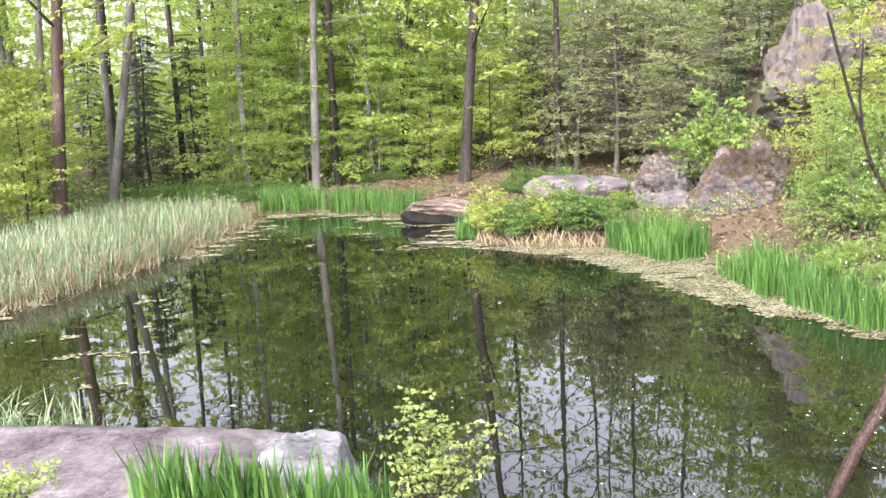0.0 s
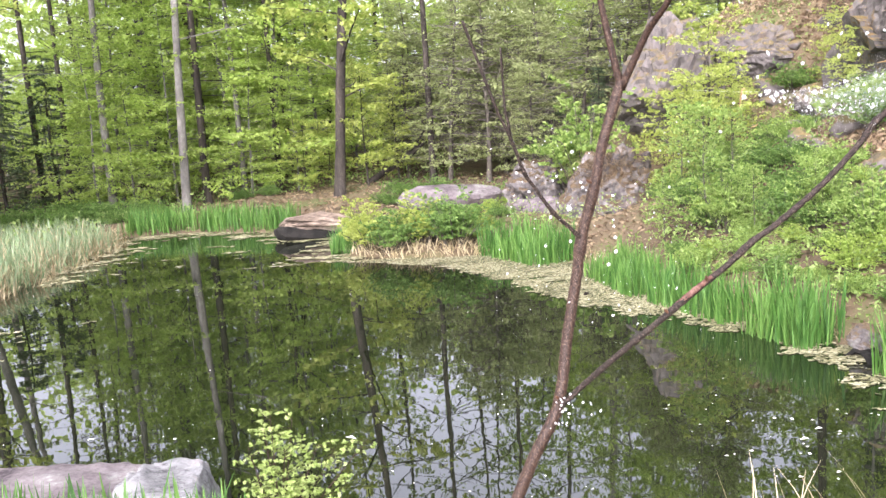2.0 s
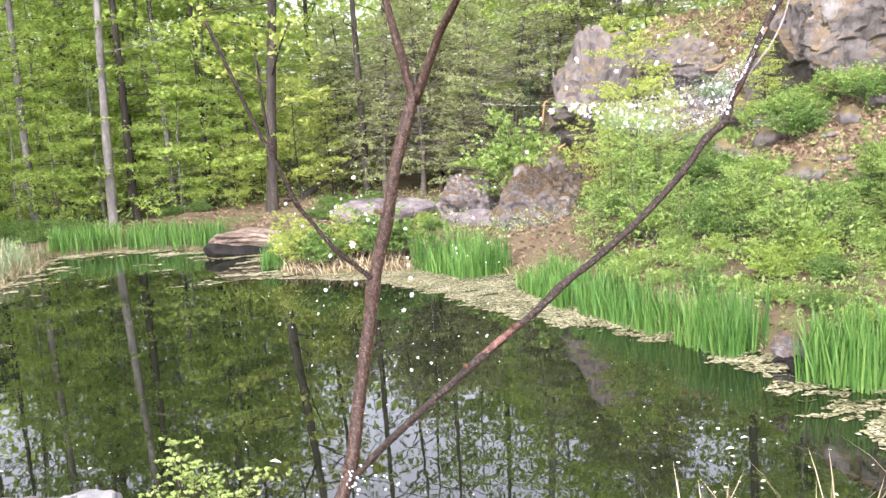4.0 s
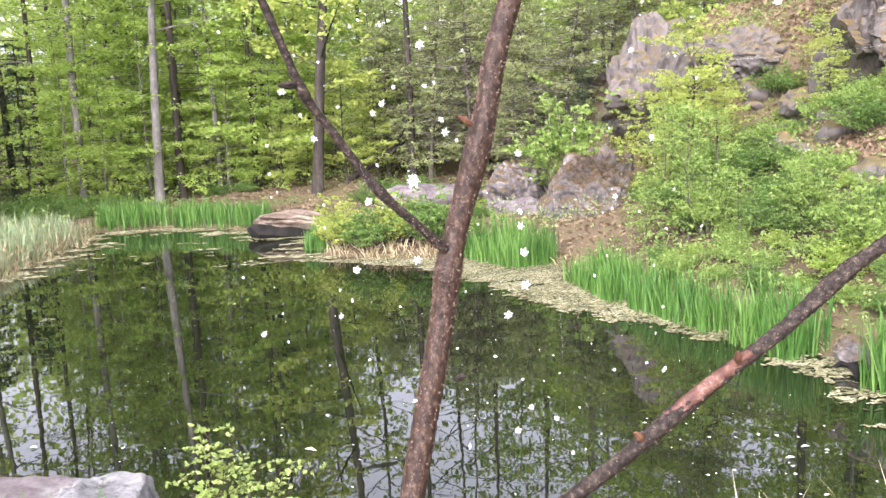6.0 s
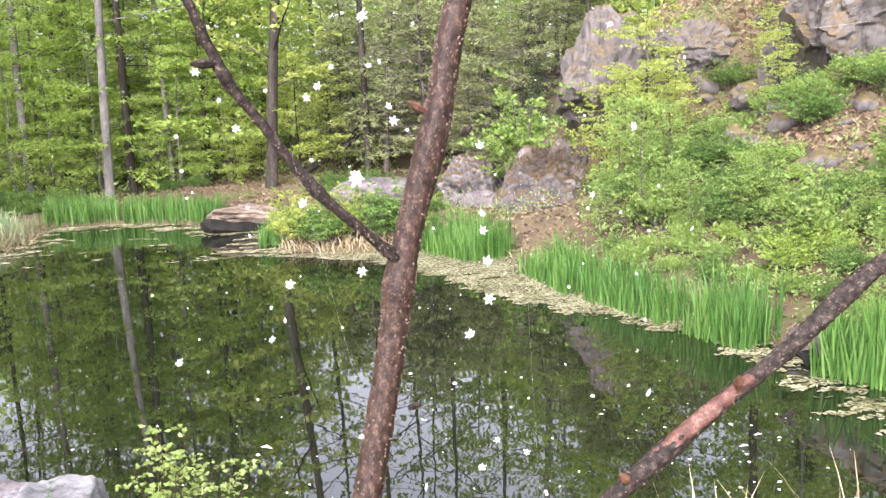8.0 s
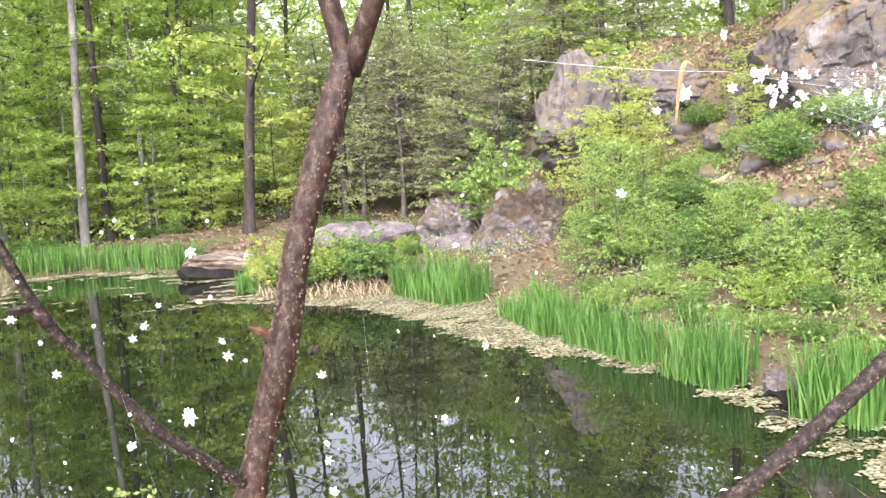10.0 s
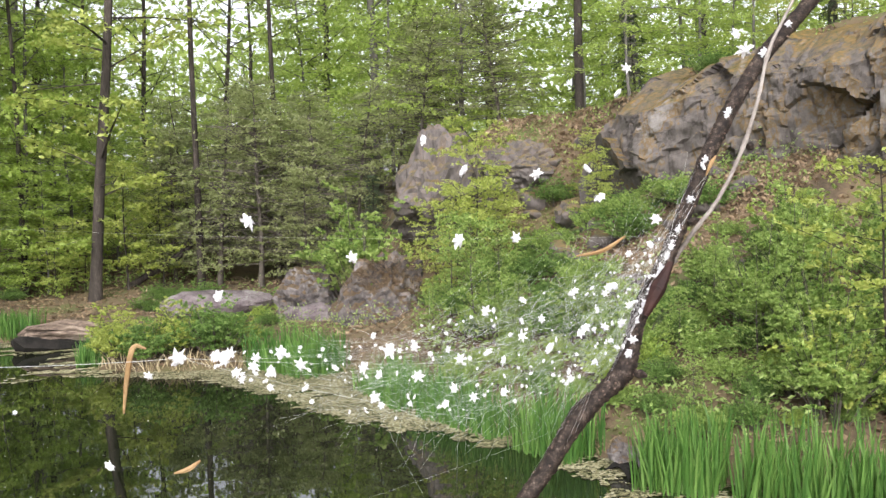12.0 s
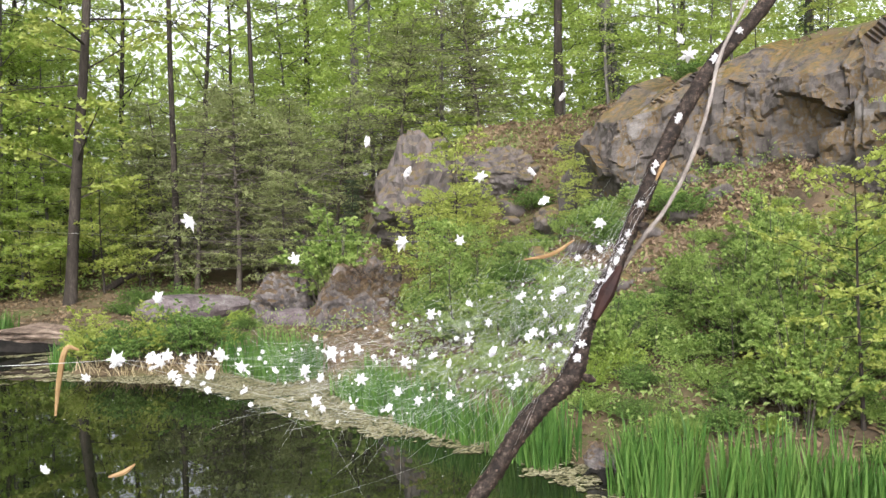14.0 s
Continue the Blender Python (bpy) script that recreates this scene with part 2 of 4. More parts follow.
class Geo:
    """Collects vertices and faces for one mesh."""

    def __init__(self):
        self.v, self.f, self.n = [], [], 0

    def add(self, verts, faces):
        verts = np.asarray(verts, float).reshape(-1, 3)
        self.v.append(verts)
        self.f.extend([tuple(i + self.n for i in f) for f in faces])
        self.n += len(verts)

    def quads(self, verts):
        """verts: (N, 4, 3)."""
        verts = np.asarray(verts, float)
        k = len(verts)
        idx = self.n + np.arange(k * 4).reshape(k, 4)
        self.v.append(verts.reshape(-1, 3))
        self.f.extend(map(tuple, idx.tolist()))
        self.n += 4 * k

    def tube(self, pts, radii, sides=6, rough=0.0, seed=0):
        pts = [Vector(p) for p in pts]
        verts, faces, ref = [], [], None
        for i, p in enumerate(pts):
            d = (pts[min(i + 1, len(pts) - 1)] - pts[max(i - 1, 0)]).normalized()
            if ref is None:
                ref = d.orthogonal().normalized()
            u = (ref - d * ref.dot(d)).normalized()
            ref, w = u, d.cross(u)
            for k in range(sides):
                a = 2 * math.pi * k / sides
                r = radii[i]
                if rough:
                    r *= 1 + rough * noise.noise(Vector((math.cos(a) * 2 + seed, math.sin(a) * 2, i * 0.9)))
                verts.append(p + (u * math.cos(a) + w * math.sin(a)) * r)
        for i in range(len(pts) - 1):
            for k in range(sides):
                a, b = i * sides + k, i * sides + (k + 1) % sides
                faces.append((a, b, b + sides, a + sides))
        faces.append(tuple(range(sides))[::-1])
        faces.append(tuple((len(pts) - 1) * sides + k for k in range(sides)))
        self.add([tuple(q) for q in verts], faces)

    def mesh(self, name, mat, shade=False):
        me = bpy.data.meshes.new(name)
        me.from_pydata(np.concatenate(self.v).tolist() if self.v else [], [], self.f)
        me.materials.append(mat)
        if shade:
            me.polygons.foreach_set("use_smooth", [True] * len(me.polygons))
        return me


def part(name, geo, mat, parent=None, label="", shade=False):
    ob = new(name, geo.mesh(name, mat, shade))
    ob.parent = parent
    return tagged(ob, label)


def leaves(geo, centres, size, rng, flat=0.6, aspect=0.55, along=None):
    """One four-cornered, slightly folded leaf at each centre; flat: how level they lie."""
    c = np.asarray(centres, float)
    k = len(c)
    nrm = rng.normal(size=(k, 3)) * (1 - flat) + np.array([0, 0, 1.0]) * flat
    nrm /= np.linalg.norm(nrm, axis=1, keepdims=True)
    u = rng.normal(size=(k, 3)) if along is None else np.asarray(along, float) + rng.normal(size=(k, 3)) * 0.5
    u -= nrm * (u * nrm).sum(1, keepdims=True)
    u /= np.linalg.norm(u, axis=1, keepdims=True) + 1e-9
    w = np.cross(nrm, u)
    s = size * rng.uniform(0.55, 1.25, (k, 1))
    tip = c + u * s * 0.5 - nrm * s * 0.12
    geo.quads(np.stack([c - u * s * 0.5, c + w * s * aspect * 0.5 + nrm * s * 0.06, tip, c - w * s * aspect * 0.5 + nrm * s * 0.06], 1))


def spray(geo, rng, a, b, n, width, size, flat, droop=0.1, wood=None, twig=0.012):
    """A leafy bough from a to b: leaves in a thin, drooping layer on both sides of it."""
    a, b = np.asarray(a, float), np.asarray(b, float)
    d = b - a
    length = np.linalg.norm(d)
    side = np.cross(d, (0, 0, 1.0))
    side /= np.linalg.norm(side) + 1e-9
    twigs = max(5, n // 15)
    at = np.linspace(0.12, 1.0, twigs) ** 0.85
    out = width * 1.9 * (1.15 - 0.75 * at) * rng.uniform(0.45, 1.25, twigs) * np.where(np.arange(twigs) % 2, 1, -1)
    lift = rng.normal(size=twigs) * width * 0.13
    k = rng.integers(0, twigs, n)
    r = rng.uniform(0, 1, n) ** 0.75
    off = out[k] * r
    t = at[k] + 0.5 * np.abs(off) / (length + 1e-9)
    p = a + d * t[:, None] + side * off[:, None] + rng.normal(size=(n, 3)) * width * 0.09
    p[:, 2] += lift[k] * (0.4 + r) - droop * length * t ** 2 - np.abs(off) * droop
    leaves(geo, p, size, rng, flat, along=d / (length + 1e-9) + side * np.sign(off)[:, None])
    if wood is not None:
        m = a + d * 0.5 + np.array([0, 0, -droop * length * 0.25])
        e = b + np.array([0, 0, -droop * length])
        wood.tube([a, m, e], [twig * 1.4, twig, twig * 0.3], 4)


def thing(name, label, category, group="", kind="", at=None):
    ob = tagged(new(name), label, category, group, kind)
    if at is not None:
        ob.matrix_basis = at
    return ob

# ---- the lie of the land ----
POND = [(-7.6, 7.4), (-6.2, 6.6), (-4.0, 6.4), (-3.4, 5.9), (-2.2, 5.3), (-0.3, 4.3), (1.5, 3.9), (3.4, 3.9), (5.2, 3.9), (7.0, 4.0), (6.6, 5.3), (5.5, 6.55), (5.0, 7.6), (4.6, 8.9), (4.3, 10.0), (4.25, 11.7), (3.9, 13.0), (3.3, 14.8), (2.6, 14.4), (1.4, 14.7), (0.5, 15.5), (0.55, 17.7), (-0.2, 18.6), (-0.75, 19.6), (-3.0, 20.9), (-4.7, 21.0), (-4.6, 18.9), (-5.0, 15.1), (-5.5, 12.5), (-5.9, 11.5), (-6.8, 9.6)]
RIDGE = [(12, 60), (9.5, 34), (7.0, 26), (6.0, 20.5), (6.2, 18.2), (7.4, 16.7), (9.2, 15.0), (10.4, 13.5), (11.3, 11.9), (12.1, 10.3), (13.2, 7.9), (14.8, 3.2), (15.8, -3), (16, -40)]


def from_line(x, y, line, closed):
    """Distance to a line of points and the side: positive to the left of it, or outside a closed one."""
    p = np.stack([np.ravel(x), np.ravel(y)], 1).astype(float)
    q = np.array(line, float)
    a, b = (q, np.roll(q, -1, 0)) if closed else (q[:-1], q[1:])
    best, side, inside = np.full(len(p), 1e9), np.ones(len(p)), np.zeros(len(p), bool)
    for s, e in zip(a, b):
        d = e - s
        t = np.clip(((p - s) @ d) / (d @ d), 0, 1)
        r = p - s - t[:, None] * d
        dist = np.hypot(r[:, 0], r[:, 1])
        near = dist < best
        best = np.where(near, dist, best)
        side = np.where(near, np.sign(d[0] * (p[:, 1] - s[1]) - d[1] * (p[:, 0] - s[0])), side)
        if closed and s[1] != e[1]:
            inside ^= ((s[1] > p[:, 1]) != (e[1] > p[:, 1])) & (p[:, 0] < s[0] + (p[:, 1] - s[1]) / (e[1] - s[1]) * d[0])
    return (np.where(inside, -best, best) if closed else best * side).reshape(np.shape(x))


def land(x, y, lumps=True):
    x, y = np.asarray(x, float), np.asarray(y, float)
    sd, up = from_line(x, y, POND, True), from_line(x, y, RIDGE, False)
    z = np.where(sd < 0, np.maximum(-0.9, 0.7 * sd), 0.04 + 0.13 * smooth(0, 0.8, sd) + 0.012 * np.minimum(sd, 30))
    z = z + 0.16 * np.clip(4.4 - y, 0, 5) * smooth(0.1, 1.2, sd)
    z = z + 0.36 * np.clip(sd - 0.5, 0, 7) * smooth(2.8, 5.5, x) * smooth(17.5, 12.5, y) * smooth(-2, 4, y)
    z = z + 0.22 * np.clip(sd - 2.6, 0, 4) * smooth(4.5, 6.5, x) * smooth(18, 13.5, y) * smooth(9.0, 12.5, y)
    z = z + (0.25 * smooth(20, 24, y) + 0.9 * smooth(24, 34, y)) * smooth(-7, 1, x)
    top = np.clip(5.5 - 0.16 * (y - 10), 3.6, 6.2) + 0.06 * np.clip(up, 0, 30)
    width = 0.9 + 2.2 * smooth(13.5, 16, y)
    z = z + smooth(-0.1, 1, up / width) * np.maximum(0, top - z)
    if lumps:
        bump = np.array([fbm((px * 0.5, py * 0.5, 3.1)) + 0.35 * fbm((px * 2.1, py * 2.1, 7.7)) for px, py in zip(np.ravel(x), np.ravel(y))]).reshape(np.shape(x))
        z = z + bump * 0.13 * smooth(0.0, 1.5, np.abs(sd)) * (1 + 1.5 * smooth(-1, 1.5, up) * smooth(6, 2, up))
    return z


def height(x, y):
    return float(land([x], [y])[0])


def strips(parts_):
    return np.concatenate([np.arange(a, b, s) for a, b, s in parts_])


gx = strips([(-400, -60, 40), (-60, -16, 4), (-16, 17, 0.3), (17, 60, 4), (60, 401, 40)])
gy = strips([(-300, -40, 40), (-40, -4, 4), (-4, 30, 0.3), (30, 70, 4), (70, 401, 40)])
GX, GY = np.meshgrid(gx, gy)
g = Geo()
nx = len(gx)
g.add(np.stack([GX, GY, land(GX, GY)], 2), [(j * nx + i, j * nx + i + 1, (j + 1) * nx + i + 1, (j + 1) * nx + i) for j in range(len(gy) - 1) for i in range(nx - 1)])
tagged(part("ground", g, M_GROUND, shade=True), "brown leaf-littered woodland soil sloping to the pond", "ground", kind="structure")
g = Geo()
g.add([(-12, 2, 0), (12, 2, 0), (12, 26, 0), (-12, 26, 0)], [(0, 1, 2, 3)])
tagged(part("water", g, M_WATER), "still dark green pond water reflecting the trees", "water", kind="structure")


# ---- rocks ----
def rock(name, at, half, mat, seed, label, cuts=9, turn=0.0, rough=0.09, detail=4, tilt=0.0, group="", category="boulder", boxy=0.0):
    """A boulder: a ball cut by planes, roughened at two scales, sunk into the ground."""
    rng = np.random.default_rng(seed)
    bm = bmesh.new()
    bmesh.ops.create_icosphere(bm, subdivisions=detail, radius=1)
    planes = [(Vector(rng.normal(size=3)).normalized(), rng.uniform(0.62, 0.86)) for _ in range(cuts)] + [(Vector((rng.normal() * 0.1, rng.normal() * 0.1, 1)).normalized(), 0.72)]
    for v in bm.verts:
        p = v.co.copy()
        if boxy:
            p = Vector([math.copysign(abs(c) ** boxy, c) * 0.8 for c in p])
        for d, k in planes:
            over = p.dot(d) - k
            if over > 0:
                p -= d * over * 0.9
        q = p * 1.7 + Vector((seed, 0, 0))
        p *= 1 + rough * fbm(q, 4) + rough * 0.5 * fbm(q * 4, 3)
        v.co = Vector((p.x * half[0] / 0.8, p.y * half[1] / 0.8, p.z * half[2] / 0.75))
    me = bpy.data.meshes.new(name)
    bm.to_mesh(me)
    bm.free()
    me.materials.append(mat)
    me.polygons.foreach_set("use_smooth", [detail > 5 or detail < 4] * len(me.polygons))
    ob = tagged(new(name, me), label, category, group)
    ob.matrix_basis = pose(*at, tilt, 0, turn)
    return ob


rock("boulder", (-0.92, 5.22, -0.02), (0.36, 0.5, 0.42), M_PALEROCK, 17, "pale grey granite block split from the flat boulder", 5, 6, 0.06, 6, boxy=0.5)
rock("boulder", (-2.5, 5.3, -0.02), (1.5, 0.66, 0.4), M_BOULDER, 5, "flat-topped pinkish grey granite boulder at the water's edge", 0, -3, 0.07, 6, boxy=0.42)
rock("boulder", (5.75, 17.1, 0.55), (0.85, 0.7, 0.92), M_MOSSROCK, 11, "brown-grey rock draped with brown dead needles and roots", 11, 10, 0.2, 5)
rock("boulder", (4.85, 18.7, 0.5), (0.75, 0.6, 0.7), M_MOSSROCK, 12, "grey split boulder beside the mossy bank", 11, 30, 0.17, 5)
rock("boulder", (4.75, 17.9, 0.2), (0.6, 0.45, 0.34), M_BOULDER, 13, "low pale grey boulder above the green iris", 7, -20, 0.1)
rock("boulder", (3.0, 20.1, 0.42), (1.0, 0.5, 0.3), M_BOULDER, 14, "long pale granite slab lying on brown leaf litter", 5, 4, 0.08)
rock("stone", (5.03, 7.3, 0.14), (0.13, 0.16, 0.13), M_MOSSROCK, 15, "small brown-grey stone over a dark hollow among the iris", 8, 15, 0.2, 4, 20, category="stone")
# added black root-shaped lumps: they stand in for shade in the stone's hollow
hollow_fill = thing("root_stump", "black root-shaped lumps standing in for the shaded hollow under the stone", "root", at=pose(4.95, 7.25, 0.0) @ Matrix.Diagonal((0.7, 0.8, 0.5, 1)))
for k, (dx, dy, dz) in enumerate(((-0.16, -0.3, 0.02), (0.05, -0.42, 0.03), (-0.22, 0.12, 0.03), (0.1, -0.2, 0.12))):
    g = Geo()
    g.tube([(0, 0, 0.07), (dx * 0.5, dy * 0.5, 0.06 + dz), (dx, dy, -0.03)], [0.075, 0.05, 0.015], 8, 0.5, k)
    part("root", g, M_ROTSHADE, hollow_fill)
rock("boulder", (7.75, 18.3, 2.65), (1.0, 1.2, 1.25), M_ROCK, 21, "rounded grey cliff nose above yellow-green saplings", 13, 12, 0.2, 5)
rock("boulder", (9.2, 17.6, height(9.2, 17.6) + 0.05), (0.7, 0.55, 0.5), M_ROCK, 22, "mossy grey rock shoulder on the slope", 11, -25, 0.2, 5)
rock("boulder", (8.4, 14.6, height(8.4, 14.6)), (0.4, 0.3, 0.25), M_ROCK, 23, "grey rock jutting from the earthy slope", 8, 10, 0.12)
rock("boulder", (9.7, 15.6, height(9.7, 15.6) - 0.05), (0.6, 0.5, 0.4), M_ROCK, 24, "weathered rock below the cliff top", 8, 50, 0.12)
rock("boulder", (7.7, 12.8, height(7.7, 12.8) - 0.02), (0.28, 0.35, 0.2), M_ROCK, 26, "half-buried grey rock among ferny bushes", 7, 0, 0.12)

# the cliff: a swept face with an undercut foot and a mossy lip
CL = [(9.35, 15.3), (9.75, 14.2), (10.1, 12.9), (10.6, 11.6), (11.3, 10.1), (12.3, 7.9), (13.6, 4.6), (14.4, 1.0)]
rf = np.random.default_rng(61)


def facets(n_, su, sv, tilt):
    """Broken rock: each of n_ scattered points owns a leaning facet; gives the depth at (s, z)."""
    c, a = rf.uniform((0, 0), (su, sv), (n_, 2)), rf.normal(size=(n_, 3)) * (tilt, tilt * 0.7, 0.13)

    def depth(s_, z_):
        d_ = (c[:, 0] - s_) ** 2 + ((c[:, 1] - z_) * 0.7) ** 2
        k_ = int(np.argmin(d_))
        return a[k_, 0] * (s_ - c[k_, 0]) + a[k_, 1] * (z_ - c[k_, 1]) + a[k_, 2]

    return depth


large, little = facets(80, 17, 8, 0.2), facets(1500, 17, 8, 0.5)
g = Geo()
U, V = 340, 110
cl = np.array(CL)
seg = np.r_[0, np.cumsum(np.hypot(*np.diff(cl, axis=0).T))]
rows_ = []
for i in range(U):
    s = seg[-1] * i / (U - 1)
    x, y = np.interp(s, seg, cl[:, 0]), np.interp(s, seg, cl[:, 1])
    d = np.array([np.interp(s + 1.3, seg, cl[:, q]) - np.interp(s - 1.3, seg, cl[:, q]) for q in (0, 1)])
    out = np.array([d[1], -d[0]]) / np.hypot(*d)
    base = float(land([x], [y], False)[0]) - 0.5
    top = 4.55 + 0.13 * s + 0.35 * fbm((s * 0.45, 1.7, 0))
    grow = float(smooth(-0.4, 1.1, s))
    for j in range(V):
        v = j / (V - 1)
        if v < 0.72:
            h = v / 0.72
            z = base + (top - base) * h
            o = -0.25 + 0.5 * math.sin(h * 2.3) * (0.7 + 0.3 * fbm((s * 0.6, 4.4, h))) - 0.9 * max(0.0, h - 0.74) / 0.26
        else:
            h = (v - 0.72) / 0.28
            z, o = top + 0.5 * math.sin(h * 1.6) * 0.8, -0.86 - 2.4 * h
        p = Vector((x + out[0] * o * 1.0, y + out[1] * o * 1.0, z))
        warp = 0.9 * fbm((s * 0.9, z * 0.9, 8.0), 4)
        crag = 0.14 * fbm((s * 0.8, z * 0.7, 2.0), 4) + large(s + 0.25 * warp, z + 0.2 * warp) + 0.28 * little(s + 0.12 * warp, z - 0.1 * warp) - 0.05 + 0.04 * fbm((s * 5, z * 5, 1.0), 5)
        crag = max(-0.5, min(0.6, crag)) * (1 - 0.75 * float(smooth(0.66, 0.8, v)))
        rows_.append((p.x + out[0] * crag * grow, p.y + out[1] * crag * grow, base + (p.z - base) * (0.55 + 0.45 * grow) + 0.12 * crag))
g.add(rows_, [(i * V + j, (i + 1) * V + j, (i + 1) * V + j + 1, i * V + j + 1) for i in range(U - 1) for j in range(V - 1)])
tagged(part("cliff", g, M_CLIFF), "craggy grey cliff face with an orange mossy lip", "cliff", kind="structure")

# loose stones on the earthy slope
pebble = rock("stone", (8.9, 13.3, height(8.9, 13.3)), (0.2, 0.16, 0.12), M_ROCK, 31, "small grey stone half-buried in the slope", 8, 0, 0.15, 3, group="stones on the slope", category="stone")
rp = np.random.default_rng(5)
for _ in range(46):
    x, y = rp.uniform(6.8, 10.6), rp.uniform(9.5, 17.5)
    if float(from_line([x], [y], POND, True)[0]) > 3:
        copy_thing(pebble, pose(x, y, height(x, y), rp.uniform(0, 40), 0, rp.uniform(0, 360)) @ Matrix.Scale(rp.uniform(0.4, 1.5), 4))

# ---- fallen log at the far shore ----
def curve_line(a, b, c):
    """Seven points of a bow from a over b to c."""
    a, b, c = Vector(a), Vector(b), Vector(c)
    return [a * (1 - t) ** 2 + (b * 2 - (a + c) / 2) * 2 * t * (1 - t) + c * t * t for t in [k / 6 for k in range(7)]]


log = thing("fallen_log", "weathered grey fallen log with a hollow end and painted shade beneath", "log", at=pose(-0.05, 18.45, 0.17, 0, 0, -6) @ Matrix.Scale(1.15, 4))
g = Geo()
g.tube([(-0.7 + 0.13 * i, 0.03 * math.sin(i), 0.02 + 0.05 * math.sin(i * 1.3)) for i in range(12)], [0.1, 0.16, 0.2, 0.19, 0.2, 0.18, 0.18, 0.17, 0.14, 0.12, 0.09, 0.04], 18, 0.5, 3)
part("trunk", g, M_LOG, log, shade=True)
for a, b, c, r in (((-0.6, -0.12, 0.2), (-0.1, -0.2, 0.22), (0.45, -0.17, 0.12), 0.05), ((-0.5, -0.2, 0.12), (0.0, -0.25, 0.12), (0.6, -0.2, 0.03), 0.04), ((-0.3, -0.02, 0.25), (0.2, 0.0, 0.24), (0.7, 0.05, 0.1), 0.05)):
    g = Geo()
    g.tube(curve_line(a, b, c), [r * q for q in (0.3, 0.8, 1.0, 1.1, 0.9, 0.6, 0.2)], 8, 0.6, r * 100)
    part("split_bark", g, M_LOG, log)
# black hollow end, drawn on under the log as painted shade
g = Geo()
g.tube([(0.35, -0.14, -0.12), (-0.1, -0.2, -0.1), (-0.55, -0.2, -0.03), (-0.72, -0.14, 0.0), (-0.8, -0.1, 0.0)], [0.06, 0.12, 0.15, 0.12, 0.04], 10, 0.5, 5)
part("hollow_end_and_shade", g, M_ROTSHADE, log, "black hollow end, with black shade painted along the underside")
dead = thing("fallen_branch", "bare dead branch leaning on the wooded slope", "branch", at=pose(2.6, 24.6, 0, 0, 0, 0))
g = Geo()
g.tube([(-1.3, 0, 0.55), (0.0, 0.1, 1.3), (1.6, 0.4, 2.6)], [0.1, 0.08, 0.04], 7, 0.2)
g.tube([(0.0, 0.1, 1.3), (0.7, -0.2, 2.4)], [0.04, 0.015], 5)
part("limb", g, M_DARKBARK, dead)


# ---- trees ----
def boughs(rng, trunk_at, z0, z1, count, reach, rise, shape):
    """Starts and ends of boughs round a trunk between two heights."""
    out = []
    for k in range(count):
        h = z0 + (z1 - z0) * ((k + rng.uniform(0, 1)) / count)
        a = k * 2.4 + rng.normal() * 0.5
        r = reach * shape((h - z0) / (z1 - z0)) * rng.uniform(0.45, 1.3)
        s = trunk_at(h)
        out.append((s, s + np.array([math.cos(a) * r, math.sin(a) * r, r * (rise * rng.uniform(0.2, 1.8) + rng.normal() * 0.1)])))
    return out


def make_tree(name, label, seed, tall, radius, bark, leaf, z0, count, reach, rise, per, size, flat, droop, width, lean=(0, 0), shape=lambda h: 1 - 0.75 * h, sides=8, bare=0, crown_top=1.0):
    rng = np.random.default_rng(seed)
    t = thing(name, label, "tree")
    wig = rng.normal(size=(2, 3)) * 0.05 * tall / 10

    def trunk_at(h):
        k = h / tall
        return np.array([lean[0] * h + wig[0, 0] * math.sin(k * 5) + wig[0, 1] * math.sin(k * 9), lean[1] * h + wig[1, 0] * math.sin(k * 6), h])

    g = Geo()
    hs = np.r_[-0.25, 0.0, 0.15, 0.5, np.linspace(1.2, tall, 12)]
    flare = [1.5, 1.35, 1.15, 1.03] + [1 - 0.82 * h / tall for h in hs[4:]]
    g.tube([trunk_at(h) for h in hs], [radius * f for f in flare], sides, 0.14, seed)
    part("trunk", g, bark, t, shade=True)
    wood, crown = Geo(), Geo()
    for s, e in boughs(rng, trunk_at, z0, tall * crown_top, count, reach, rise, shape):
        spray(crown, rng, s, e, per, width, size, flat, droop, wood, radius * 0.16)
    for s, e in boughs(rng, trunk_at, max(1.2, z0 * 0.4), tall * 0.8, bare, reach * 0.8, 0.05, lambda h: 1):
        m = (s + e) / 2 + rng.normal(size=3) * 0.12
        wood.tube([s, m, e], [0.02, 0.013, 0.004], 4)
        for _ in range(3):
            q = s + (e - s) * rng.uniform(0.3, 0.9)
            wood.tube([q, q + rng.normal(size=3) * 0.35], [0.008, 0.003], 3)
    tagged(part("branchwork", wood, bark if bare < 20 else M_TWIG, t), kind="stuff")
    tagged(part("crown", crown, leaf, t), kind="stuff")
    return t


def plant(proto, spots, rng, first=True, grow=(0.85, 1.15)):
    """Sets a made tree at the first spot and copies of it at the others."""
    for k, s in enumerate(spots):
        x, y = s[0], s[1]
        m = pose(x, y, height(x, y) - 0.03, rng.normal() * 1.6, rng.normal() * 1.6, rng.uniform(0, 360)) @ Matrix.Scale(s[2] if len(s) > 2 else rng.uniform(*grow), 4)
        if k == 0 and first:
            proto.matrix_basis = m
        else:
            copy_thing(proto, m)


